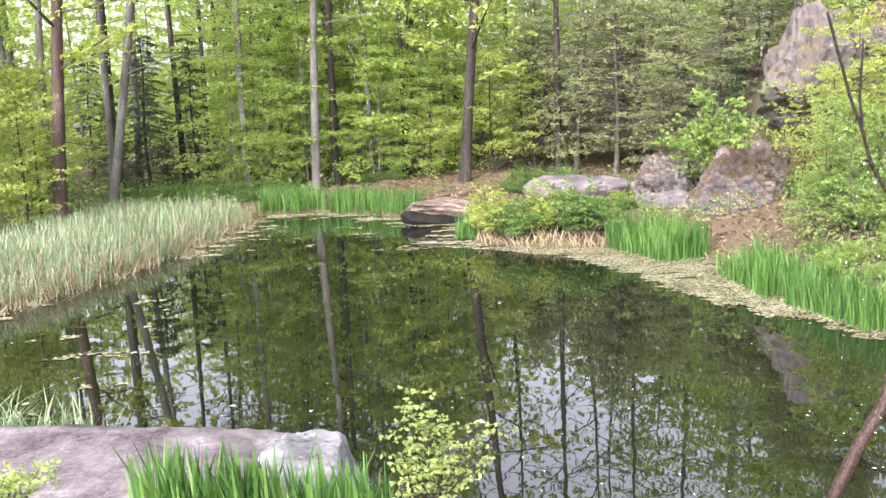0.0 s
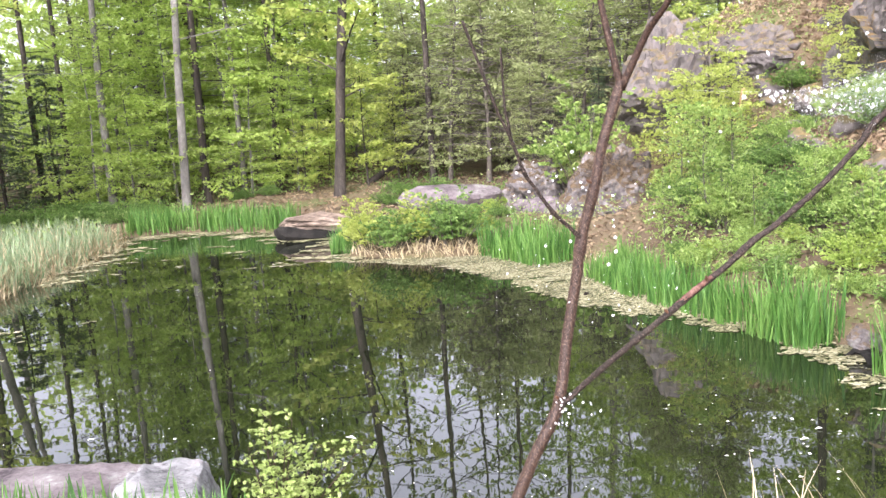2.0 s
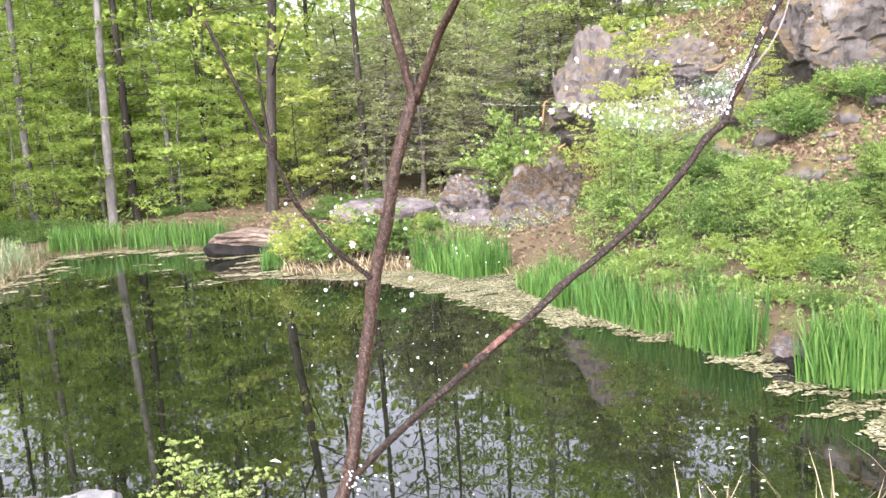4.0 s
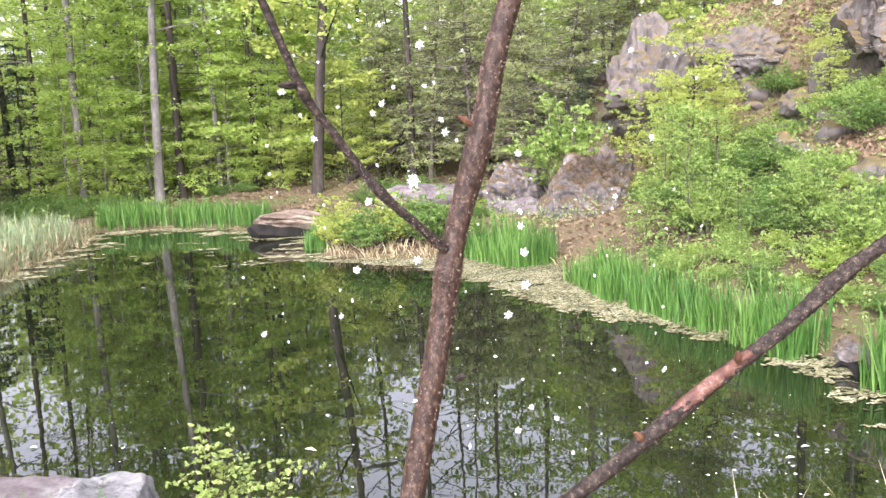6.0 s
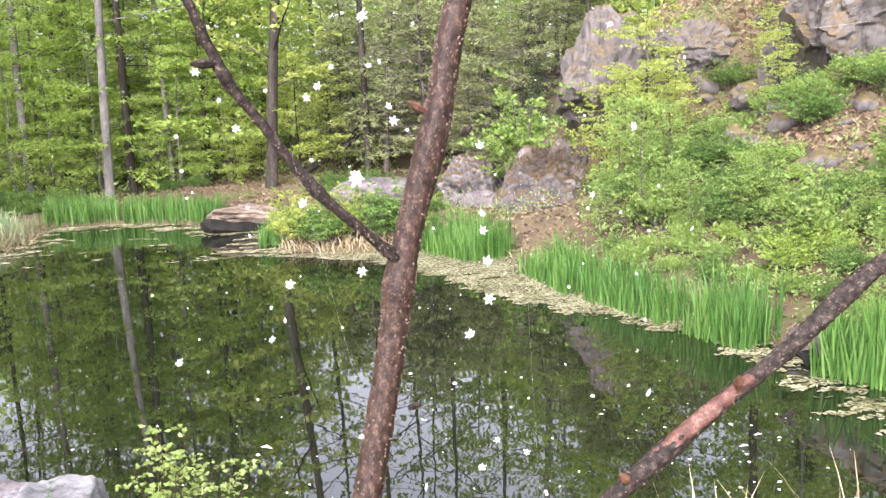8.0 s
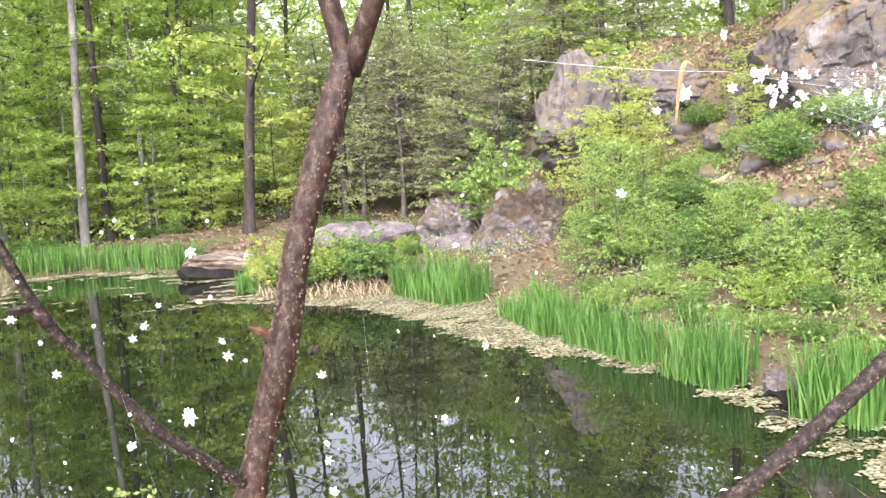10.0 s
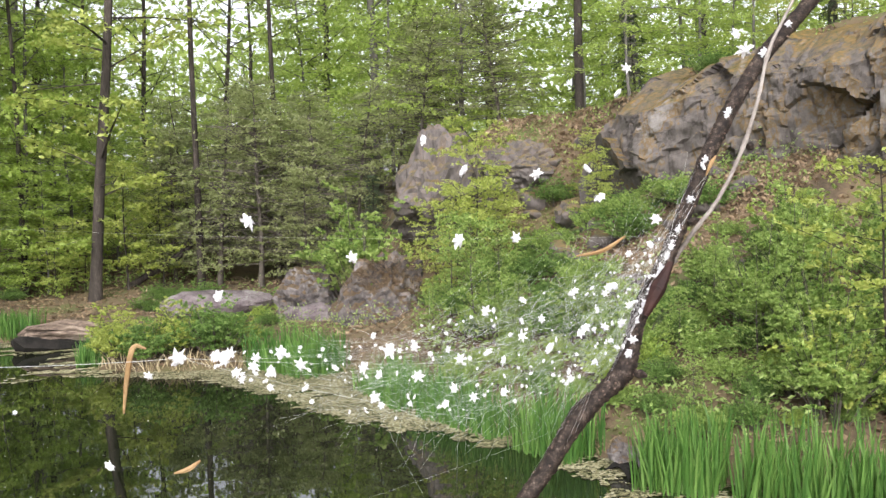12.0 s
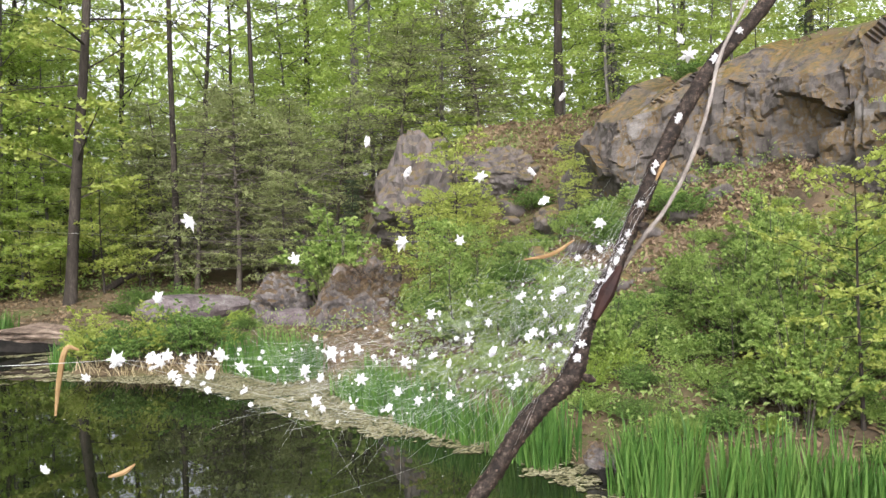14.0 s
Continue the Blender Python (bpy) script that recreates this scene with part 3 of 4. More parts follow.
R = np.random.default_rng(42)
gappy = make_tree("slender_tree", "slender tall tree with sparse new leaves and bare limbs", 190, 16.0, 0.11, M_DARKBARK, M_CANOPY, 4.5, 26, 3.0, 0.6, 46, 0.17, 0.3, 0.06, 0.6, shape=lambda h: 0.6 + 0.4 * math.sin(h * 3), bare=18)
beech = [make_tree("beech_tree", "young beech with layered bright green spring leaves", 100 + i, 8.5, 0.07, M_PALEBARK, M_BEECH, 0.5, 50, 2.9, 0.12, 200, 0.13, 0.6, 0.08, 0.5, crown_top=0.97, shape=lambda h: 0.45 + 0.55 * math.sin(0.9 + h * 2.1)) for i in range(3)]
maple = [make_tree("maple_sapling", "slender sapling with fresh yellow-green leaves", 120 + i, 4.6, 0.04, M_DARKBARK, M_MAPLE, 0.5, 36, 1.5, 0.4, 120, 0.11, 0.35, 0.1, 0.34, shape=lambda h: 0.45 + 0.65 * math.sin(0.5 + h * 2.6)) for i in range(2)]
hemlock = [make_tree("hemlock_tree", "dark green hemlock with drooping flat boughs", 140 + i, 11.0, 0.14, M_DARKBARK, M_HEMLOCK, 0.6, 70, 3.0, 0.0, 210, 0.15, 0.75, 0.2, 0.38, bare=10) for i in range(2)]
olive = [make_tree("thicket_tree", "grey-green tangled tree with many bare dead twigs", 160 + i, 6.5, 0.09, M_TWIG, M_OLIVE, 0.6, 60, 2.4, 0.22, 135, 0.11, 0.45, 0.15, 0.42, lean=(0.1 * (-1) ** i, -0.04), bare=80) for i in range(2)]
tall = [make_tree("tall_tree", "tall straight forest tree with thin new leaves", 180 + i, 19.0, 0.17, (M_PALEBARK, M_DARKBARK, M_DARKBARK)[i], M_CANOPY, 6.0, 22, 3.6, 0.5, 150, 0.18, 0.3, 0.06, 0.8, shape=lambda h: 0.55 + 0.5 * math.sin(h * 3), bare=5) for i in range(3)]

plant(beech[0], [(-4.6, 26.2), (-1.2, 25.6), (-6.5, 29, 0.55), (1.2, 28, 0.6), (-12, 24), (-2.6, 31), (-9.5, 33, 0.6), (-16, 29), (5, 33, 0.6), (-5.6, 36), (-3.9, 24.9, 0.6), (12.4, 13.9, 0.42), (14.2, 17.8, 0.7), (9.8, 22.0, 0.7), (19.5, 13, 0.7)], R)
plant(beech[1], [(-2.6, 26.4), (-0.1, 26.8, 0.8), (-4.6, 31), (-11.2, 19.6, 0.9), (-14, 25), (2.6, 30, 0.55), (-7.6, 27.5, 0.48), (-20, 25), (-0.8, 35), (-5.9, 24.7, 0.55), (-4.9, 24.4, 0.42), (-0.6, 24.9, 0.4), (-5.4, 25.2, 0.75), (11.4, 16.6, 0.5), (15.0, 12.0, 0.55), (10.8, 24), (17.5, 17), (9.2, 26, 0.9), (12.2, 28, 1.1), (15.5, 26, 1.2), (19, 24, 1.2), (16, 21), (20, 19), (7.4, 30, 1.1), (22, 16)], R)
plant(beech[2], [(-3.6, 28.6), (-0.6, 29.4), (-9.9, 17.6, 0.75), (-13, 21), (-7.2, 31.5, 0.55), (3.6, 27.5, 0.55), (-17, 22), (8.5, 30), (-12.5, 31), (9.5, 36), (11.5, 33), (13.2, 36), (8.6, 38), (5.5, 37, 0.7), (3.5, 36, 0.7), (-1.9, 24.9, 0.62), (13.2, 15.4, 0.5), (12.6, 20.5, 0.8), (14.8, 23), (17, 9.5, 0.6)] + [(-14 + 3.1 * k, 42 + 2.4 * math.sin(k * 2.3), 1.25 + 0.2 * math.sin(k * 1.7)) for k in range(11)], R)
plant(maple[0], [(1.3, 23.9, 0.72), (7.2, 15.6, 0.92), (-9.4, 18.0, 1.1), (9.9, 15.7, 0.45), (-0.4, 24.2, 0.6), (11.8, 12.6, 0.4), (10.9, 8.5, 0.62), (8.9, 14.0, 0.4), (6.9, 16.8, 0.6), (8.1, 16.6, 0.55)], R)
plant(maple[1], [(2.2, 24.6, 0.6), (6.6, 15.0, 0.75), (7.9, 15.9, 0.7), (-9.6, 20.0, 1.2), (-8.45, 17.5, 1.0), (-9.0, 19.4, 1.2), (-9.3, 16.6, 1.05), (0.3, 24.9, 0.66), (9.6, 14.6, 0.4), (13.3, 12.4, 0.5), (7.2, 6.3, 0.9)], R)
plant(hemlock[0], [(-8.6, 25.6, 0.42), (-7.8, 30, 0.5), (-10.5, 27.5, 0.6), (-12.2, 36), (6.4, 23.6, 0.62), (-6.4, 38), (12.2, 17.6, 0.5)], R)
plant(hemlock[1], [(-7.4, 26.2, 0.4), (-9.7, 26.4, 0.46), (-9.4, 29.6, 0.52), (-13.2, 33), (8.2, 25.5, 0.7), (-17, 36), (14.6, 14.0, 0.5), (0, 41), (7.2, 21.6, 0.45)], R)
plant(olive[0], [(3.6, 24.2, 0.8), (5.6, 25.2, 0.95), (4.6, 27.4, 1.0), (7.4, 28), (8.6, 22.2, 0.8), (5.4, 21.8, 0.6), (2.6, 25.6, 0.8), (7.2, 23.6, 0.9)], R)
plant(olive[1], [(4.5, 23.2, 0.8), (6.6, 26.4, 1.0), (3.2, 26.2, 0.95), (8.8, 24.6), (6.2, 22.6, 0.85), (10.2, 20.6, 0.8), (5.2, 24.2, 0.85)], R)
plant(tall[0], [(-5.0, 28), (-1.5, 33), (9.0, 27), (-13, 27), (14.0, 20), (-20, 33)], R)
plant(tall[1], [(-3.3, 27.1, 0.9), (-0.9, 28.8, 0.75), (-10.9, 29), (11.6, 19.0, 0.8), (18, 22)], R)
plant(tall[2], [(-5.6, 33), (8.6, 31.5, 0.9), (-16.5, 26), (16.0, 15.5, 0.7), (13, 27), (20, 30)], R)

plant(gappy, [(2.4, 33), (4.8, 31.5), (6.4, 35), (-6.4, 33), (-8.2, 35.5), (-9.4, 38), (-7.4, 40), (-10.6, 42), (0.4, 33), (11, 29), (-4, 39)], R)

pole = [make_tree("pole_tree", ("slim grey bare-stemmed tree with a high thin crown", "dark straight bare-stemmed tree with a high thin crown")[i], 220 + i, 15.0, 0.1, (M_PALEBARK, M_DARKBARK)[i], M_CANOPY, 7.5, 12, 2.4, 0.5, 100, 0.16, 0.3, 0.06, 0.6, lean=((0.02, 0.0), (-0.015, 0.0))[i], bare=9) for i in range(2)]
plant(pole[0], [(-5.55, 24.6, 1.15), (-9.3, 20.6, 0.9), (-2.1, 25.2, 0.8), (-8.6, 22.6, 0.8), (-10.4, 21.5), (-9.4, 27)], R)
plant(pole[1], [(-3.05, 24.4, 1.1), (-1.15, 25.4, 0.75), (3.1, 24.0, 0.9), (-8.0, 27.0, 0.9), (-6.9, 25.6, 0.75), (5.9, 27, 0.9)], R)


def lone_tree(name, label, seed, x, y, tall_, radius, bark, leaf, lean, z0, count, reach):
    t = make_tree(name, label, seed, tall_, radius, bark, leaf, z0, count, reach, 0.35, 170, 0.17, 0.5, 0.1, 0.6, lean=lean, shape=lambda h: 0.6 + 0.45 * math.sin(h * 3), sides=12, bare=4)
    t.matrix_basis = pose(x, y, height(x, y) - 0.03)


lone_tree("birch_tree", "pale smooth trunk standing at the far shore", 201, -3.5, 23.65, 17, 0.12, M_PALEBARK, M_CANOPY, (0.018, 0), 6.5, 26, 3.2)
lone_tree("oak_tree", "dark-barked oak rising from the brown litter bank", 202, 0.5, 23.2, 17, 0.145, M_DARKBARK, M_MAPLE, (0.066, 0), 2.2, 26, 3.0)
lone_tree("oak_tree", "reddish flaky-barked trunk behind the reeds", 203, -8.4, 18.9, 15, 0.15, M_REDBARK, M_MAPLE, (0.09, 0), 3.0, 26, 2.8)
lone_tree("birch_tree", "pale slender trunk leaning behind the reeds", 204, -7.95, 20.6, 15, 0.115, M_PALEBARK, M_CANOPY, (0.17, 0), 6.0, 20, 2.6)


# ---- bushes ----
def make_bush(name, label, seed, tall_, wide, stems, per, size, leaf, flat=0.3, category="bush"):
    rng = np.random.default_rng(seed)
    t = thing(name, label, category)
    wood, crown = Geo(), Geo()
    for k in range(stems):
        a, r, h = rng.uniform(0, 6.28), wide * math.sqrt(rng.uniform(0, 1)), tall_ * rng.uniform(0.45, 1.0) * (1.45 if k % 6 == 0 else 1)
        tip = np.array([math.cos(a) * r, math.sin(a) * r, h * (1 - 0.35 * (r / wide) ** 2)])
        foot = tip * np.array([0.25, 0.25, 0]) + np.array([0, 0, -0.08])
        mid = (foot + tip) / 2 + np.array([0, 0, 0.12 * h])
        wood.tube([foot, mid, tip], [0.012, 0.008, 0.003], 4)
        for q in range(4):
            s = mid + (tip - mid) * rng.uniform(-0.6, 0.8)
            b = rng.uniform(0, 6.28)
            spray(crown, rng, s, s + np.array([math.cos(b), math.sin(b), rng.uniform(0.2, 1.3)]) * wide * 0.4, per, 0.07 + 0.05 * wide, size, flat, 0.12)
    tagged(part("stemwork", wood, M_TWIG, t), kind="stuff")
    tagged(part("foliage", crown, leaf, t), kind="stuff")
    return t


bush = [make_bush("bush", "leafy bright green bush on the bank", 300 + i, 0.95, 0.75, 44, 38, 0.07, (M_DEEP, M_BEECH, M_MAPLE)[i]) for i in range(3)]
fern = [make_bush("fern_bush", "low feathery light green bush", 310 + i, 0.55, 0.75, 40, 42, 0.06, (M_BUSH, M_DEEP)[i], 0.5) for i in range(2)]
shore = [(0.85, 15.75, 0.75), (1.25, 15.3, 0.75), (1.75, 15.35, 0.95), (2.3, 15.1, 0.9), (2.7, 15.3, 0.7), (2.1, 16.0, 0.8), (1.0, 16.4, 0.65)]
plant(bush[2], shore[0::2], R)
plant(bush[0], shore[1::2], R, False)
slope = []
for k in range(1500):
    x, y = R.uniform(4.7, 11.2), R.uniform(5.2, 16.0)
    sd, up = float(from_line([x], [y], POND, True)[0]), float(from_line([x], [y], RIDGE, False)[0])
    if 0.65 < sd < 3.3 and up < -0.5 and (y < 12 or x > 0.38 * y + 0.75) and all(math.hypot(x - a, y - b) > 0.4 for a, b, _ in slope):
        slope.append((x, y, R.uniform(0.45, 0.9) if sd > 1.3 else R.uniform(0.4, 0.65)))
high = []
for k in range(700):
    x, y = R.uniform(6.0, 11.5), R.uniform(7.0, 16.5)
    sd, up = float(from_line([x], [y], POND, True)[0]), float(from_line([x], [y], RIDGE, False)[0])
    if sd >= 3.3 and up < -0.2 and fbm((x * 0.55, y * 0.55, 5.5), 3) > 0.16 and all(math.hypot(x - a, y - b) > 0.42 for a, b, _ in high):
        high.append((x, y, R.uniform(0.25, 0.6)))
plant(bush[0], slope[0::5] + [(8.6, 9.2, 0.9), (9.2, 8.0, 0.9), (10.2, 9.0, 0.6)], R)
plant(bush[1], slope[1::5] + [(9.9, 9.7, 0.8), (6.0, 12.9, 0.8), (3.7, 18.9, 0.7), (3.9, 20.8, 0.6), (4.3, 19.6, 0.6)], R)
plant(bush[1], [(9.6, 11.9, 0.35), (10.2, 10.4, 0.45), (10.5, 9.6, 0.5), (9.0, 15.6, 1.2), (9.4, 15.9, 1.1), (9.35, 15.0, 0.8)], R, False)
plant(fern[0], [(8.9, 12.9, 0.7), (8.7, 13.6, 0.6), (9.3, 12.2, 0.7)], R, False)
plant(fern[0], slope[2::5] + slope[4::5] + [(7.9, 13.9, 0.9), (8.8, 13.4, 0.8)], R)
plant(fern[0], high[0::2], R, False)
plant(fern[1], slope[3::5] + high[1::2] + [(8.4, 12.2, 1.0), (9.2, 11.4, 0.9), (9.5, 16.6, 1.0), (10.6, 14.9, 1.0), (11.2, 13.7, 0.9), (11.6, 11.9, 0.8), (12.1, 10.8, 0.8), (12.6, 9.9, 0.8), (9.2, 14.5, 0.7), (9.5, 15.1, 0.7), (9.0, 15.4, 0.7), (9.4, 13.8, 0.6), (8.6, 15.8, 0.7), (10.8, 13.9, 0.6), (11.2, 13.2, 0.5), (11.6, 12.4, 0.65), (12.0, 11.6, 0.55), (12.4, 10.8, 0.6), (12.8, 9.9, 0.6), (13.1, 9.2, 0.6), (2.9, 21.6, 0.9), (4.6, 20.4, 0.9), (1.6, 21.2, 0.7), (3.6, 17.4, 0.5), (2.6, 17.6, 0.45), (5.6, 19.6, 0.8), (2.0, 22.4, 0.8), (3.2, 16.4, 0.5), (6.9, 13.2, 0.7), (8.0, 14.6, 0.8), (8.2, 16.4, 0.7), (9.0, 16.2, 0.8)], R)
sapl = make_bush("sapling_bush", "broad young maple with bright green leaves", 322, 2.0, 0.95, 44, 40, 0.1, M_BUSH)
plant(sapl, [(5.6, 17.9, 1.15), (5.7, 11.6, 0.4), (6.4, 10.4, 0.4), (6.2, 9.0, 0.42), (7.4, 8.2, 0.5), (8.4, 8.7, 0.5), (8.8, 7.4, 0.5), (9.4, 8.2, 0.5), (6.8, 6.6, 0.5), (7.3, 7.2, 0.55), (8.9, 9.3, 0.5), (7.9, 9.6, 0.4), (6.5, 13.6, 0.5)], R)
ash = make_tree("ash_sapling", "feathery young sapling with fresh light green leaves", 340, 2.6, 0.022, M_TWIG, M_BUSH, 0.15, 42, 0.95, 0.55, 62, 0.075, 0.45, 0.12, 0.17, shape=lambda h: 1.05 - 0.8 * h, sides=6)
plant(ash, [(5.5, 11.9, 0.72), (5.1, 12.4, 0.55), (5.8, 11.0, 0.5), (6.2, 10.2, 0.5), (7.4, 9.0, 0.5), (6.6, 8.6, 0.42), (6.3, 12.6, 0.75), (5.9, 13.6, 0.85), (7.0, 7.8, 0.5), (6.0, 7.6, 0.38)], R)
far_low = [(-5.5 - 0.9 * k, 23.0 + 0.5 * math.sin(k * 2.1), 0.8 + 0.2 * math.sin(k)) for k in range(9)] + [(-4.6, 22.4, 0.6), (-5.2, 22.2, 0.6), (-2.2, 24.5, 0.7), (-1.4, 24.2, 0.6), (-6.2, 22.0, 0.9), (-5.7, 22.6, 1.0), (-5.1, 22.9, 0.9), (-4.5, 23.0, 0.9), (-4.0, 22.6, 0.7), (-6.8, 22.4, 1.0), (2.6, 23.4, 0.5)]
plant(fern[1], far_low, R, False)


# ---- reeds, iris and grass ----
def blades(geo, spots, rng, tall_, wide, bend=0.35, spread=0.15):
    """Upright tapering blades of three pieces, each leaning its own way."""
    for x, y, z in spots:
        h, a = tall_ * rng.uniform(0.6, 1.15), rng.uniform(0, 6.283)
        d = np.array([math.cos(a), math.sin(a), 0])
        w = np.array([-d[1], d[0], 0]) if rng.uniform() < 0.5 else np.array([math.cos(a + 1), math.sin(a + 1), 0])
        w = w * wide * rng.uniform(0.7, 1.2)
        b = bend * h * rng.uniform(0.1, 1.0) ** 2
        s0 = np.array([x, y, z - 0.05])
        c = [s0 + d * (spread * h * t + b * t * t) + np.array([0, 0, (h + 0.05) * t * (1 - 0.25 * bend * t)]) for t in (0, 0.4, 0.75, 1.0)]
        ws = (0.8, 1.0, 0.7, 0.08)
        geo.add([p for q, k in zip(c, ws) for p in (q - w * k * 0.5, q + w * k * 0.5)], [(0, 1, 3, 2), (2, 3, 5, 4), (4, 5, 7, 6)])


def band(rng, n, line, inland, depth, keep=None):
    """Spots along a line of the plan, scattered to its left by up to inland metres."""
    q = np.array(line, float)
    seg_ = np.r_[0, np.cumsum(np.hypot(*np.diff(q, axis=0).T))]
    out = []
    for _ in range(n):
        s = rng.uniform(0, seg_[-1])
        k = min(max(np.searchsorted(seg_, s) - 1, 0), len(q) - 2)
        d = (q[k + 1] - q[k]) / (seg_[k + 1] - seg_[k])
        o = rng.uniform(-depth, inland)
        x, y = q[k] + d * (s - seg_[k]) + np.array([-d[1], d[0]]) * o
        out.append((x, y))
    z = land([p[0] for p in out], [p[1] for p in out], False)
    return [(x, y, max(float(h), -0.12)) for (x, y), h in zip(out, z)]


LEFT = [(-6.9, 9.4), (-5.95, 11.5), (-5.5, 12.6), (-5.0, 15.1), (-4.55, 18.9), (-4.7, 20.6)]
g = Geo()
blades(g, band(R, 6800, LEFT, 3.2, 0.15), R, 0.5, 0.018, 0.4)
tagged(part("reed_bed", g, M_REED), "dense pale blue-green reeds along the shore", "reeds", kind="stuff")
g = Geo()
blades(g, band(R, 2300, LEFT, 0.5, 0.3), R, 0.4, 0.018, 1.3, 0.35)
blades(g, band(R, 1500, LEFT, 2.6, 0.1), R, 0.52, 0.014, 0.7, 0.2)
tagged(part("dry_reeds", g, M_STRAW), "bleached dry reed straw bent over the waterline", "reeds", kind="stuff")


def iris_bed(n, line, inland, depth, tall_, label, wide=0.02):
    g = Geo()
    sp = band(R, n * 8 // 5, line, inland, depth)
    blades(g, sp, R, tall_, wide, 0.25, 0.1)
    tagged(part("iris_bed", g, M_IRIS), label, "iris", "iris along the shore", "stuff")


iris_bed(900, [(-0.8, 19.6), (-3.0, 20.9), (-4.6, 21.0)], -0.02, 0.7, 0.5, "low band of green iris leaves at the far shore")
iris_bed(160, [(0.6, 17.3), (0.5, 15.9)], 0.1, 0.35, 0.55, "green iris tuft beside the fallen log")
iris_bed(620, [(3.3, 14.8), (3.95, 13.2)], 0.1, 0.75, 0.62, "tall dense clump of bright green iris")
iris_bed(520, [(4.2, 12.0), (4.3, 10.4)], 0.1, 0.5, 0.52, "green iris leaves along the algae edge")
iris_bed(420, [(4.3, 10.3), (4.65, 8.8)], 0.1, 0.4, 0.52, "green iris leaves along the algae edge")
iris_bed(300, [(4.72, 8.5), (4.95, 7.7)], 0.1, 0.45, 0.66, "upright green iris clump at the bank")
iris_bed(280, [(5.1, 7.05), (5.5, 6.5)], 0.12, 0.55, 0.74, "tall upright green iris clump at the bank")
iris_bed(480, [(5.6, 6.4), (6.6, 5.25)], 0.12, 0.5, 0.66, "upright green iris clump at the bank")
iris_bed(380, [(-1.7, 4.45), (-0.35, 4.5)], 0.25, 0.2, 0.62, "bright green iris leaves in front of the boulder", 0.03)
g = Geo()
blades(g, band(R, 240, [(-2.75, 6.45), (-4.3, 6.8)], 0.3, 0.2), R, 0.55, 0.018, 0.9, 0.3)
tagged(part("sedge_tuft", g, M_REED), "arching blue-green sedge behind the boulder", "sedge", kind="stuff")
g = Geo()
blades(g, band(R, 46, [(2.3, 4.1), (4.2, 4.3)], 0.25, 0.15), R, 0.7, 0.009, 0.6, 0.25)
tagged(part("grass_tuft", g, M_STRAW), "pale thin grass blades at the near shore", "grass", kind="stuff")

# ---- ground cover ----
def scatter(n, x0, x1, y0, y1, test):
    x, y = R.uniform(x0, x1, n), R.uniform(y0, y1, n)
    sd, up = from_line(x, y, POND, True), from_line(x, y, RIDGE, False)
    ok = test(x, y, sd, up)
    x, y = x[ok], y[ok]
    return np.stack([x, y, land(x, y)], 1)


g = Geo()
p = scatter(42000, -4, 13, 3, 28, lambda x, y, s, u: (s > 0.15) & (s < 8) & (u < 3))
leaves(g, p + np.array([0, 0, 0.02]), 0.1, R, 0.75, 0.6)
p = scatter(16000, 7.2, 11.6, 10.5, 19, lambda x, y, s, u: (s > 3) & (u < 5))
leaves(g, p + np.array([0, 0, 0.03]), 0.1, R, 0.45, 0.55)
tagged(part("leaf_litter", g, M_LITTER), "dry brown fallen leaves on the bank", "leaf litter", kind="stuff")
g = Geo()
p = scatter(16000, -20, 4, 18, 30, lambda x, y, s, u: (s > 0.3) & ((x < -3) | (y > 24.5)))
p[:, 2] += np.abs(R.normal(size=len(p))) * 0.16 + 0.03
leaves(g, p, 0.11, R, 0.4, 0.5)
p = scatter(42000, 3.5, 13, 3, 22, lambda x, y, s, u: (s > 0.3) & (u < 4))
p[:, 2] += np.abs(R.normal(size=len(p))) * 0.2 + 0.02
p = p[[fbm((q[0] * 0.7, q[1] * 0.7, 5.0)) > -0.22 + 0.42 * float(smooth(5.8, 8.0, q[0])) + 0.3 * float(smooth(12.0, 14.0, q[1])) for q in p]]
leaves(g, p, 0.07, R, 0.3, 0.45)
p = scatter(9000, 7.2, 12.5, 10.5, 19.5, lambda x, y, s, u: (s > 3) & (u < 5))
p[:, 2] += np.abs(R.normal(size=len(p))) * 0.1 + 0.03
p = p[[fbm((q[0] * 1.1, q[1] * 1.1, 15.0)) > 0.0 for q in p]]
leaves(g, p, 0.08, R, 0.4, 0.5)
p = scatter(5000, -9, 7, -1, 5.5, lambda x, y, s, u: s > 0.1)
p[:, 2] += np.abs(R.normal(size=len(p))) * 0.06 + 0.02
leaves(g, p, 0.06, R, 0.4, 0.5)
tagged(part("ground_herbs", g, M_HERB), "low green herbs and seedlings covering the soil", "undergrowth", kind="stuff")
g = Geo()
a = R.uniform(-1.2, 1.5, 60000)
d = R.uniform(48, 78, 60000)
p = np.stack([np.sin(a) * d, np.cos(a) * d, R.uniform(0, 1, 60000) ** 1.1 * 15], 1)
leaves(g, p, 0.6, R, 0.5, 0.6)
tagged(part("far_woods", g, M_BEECH), "distant green woodland closing the view", "woods", kind="stuff")

g = Geo()
spots = []
for _ in range(900):
    a, r = R.uniform(0, 6.283), math.sqrt(R.uniform(0, 1))
    spots.append((5.75 + math.cos(a) * r * 0.75, 17.0 + math.sin(a) * r * 0.6, 0.5 + 0.9 * math.sqrt(max(0.02, 1 - 0.85 * r * r))))
blades(g, spots, R, 0.3, 0.012, 3.2, 0.8)
tagged(part("dead_grass", g, M_LITTER), "brown dead grass and roots hanging over the rock", "dead grass", kind="stuff")

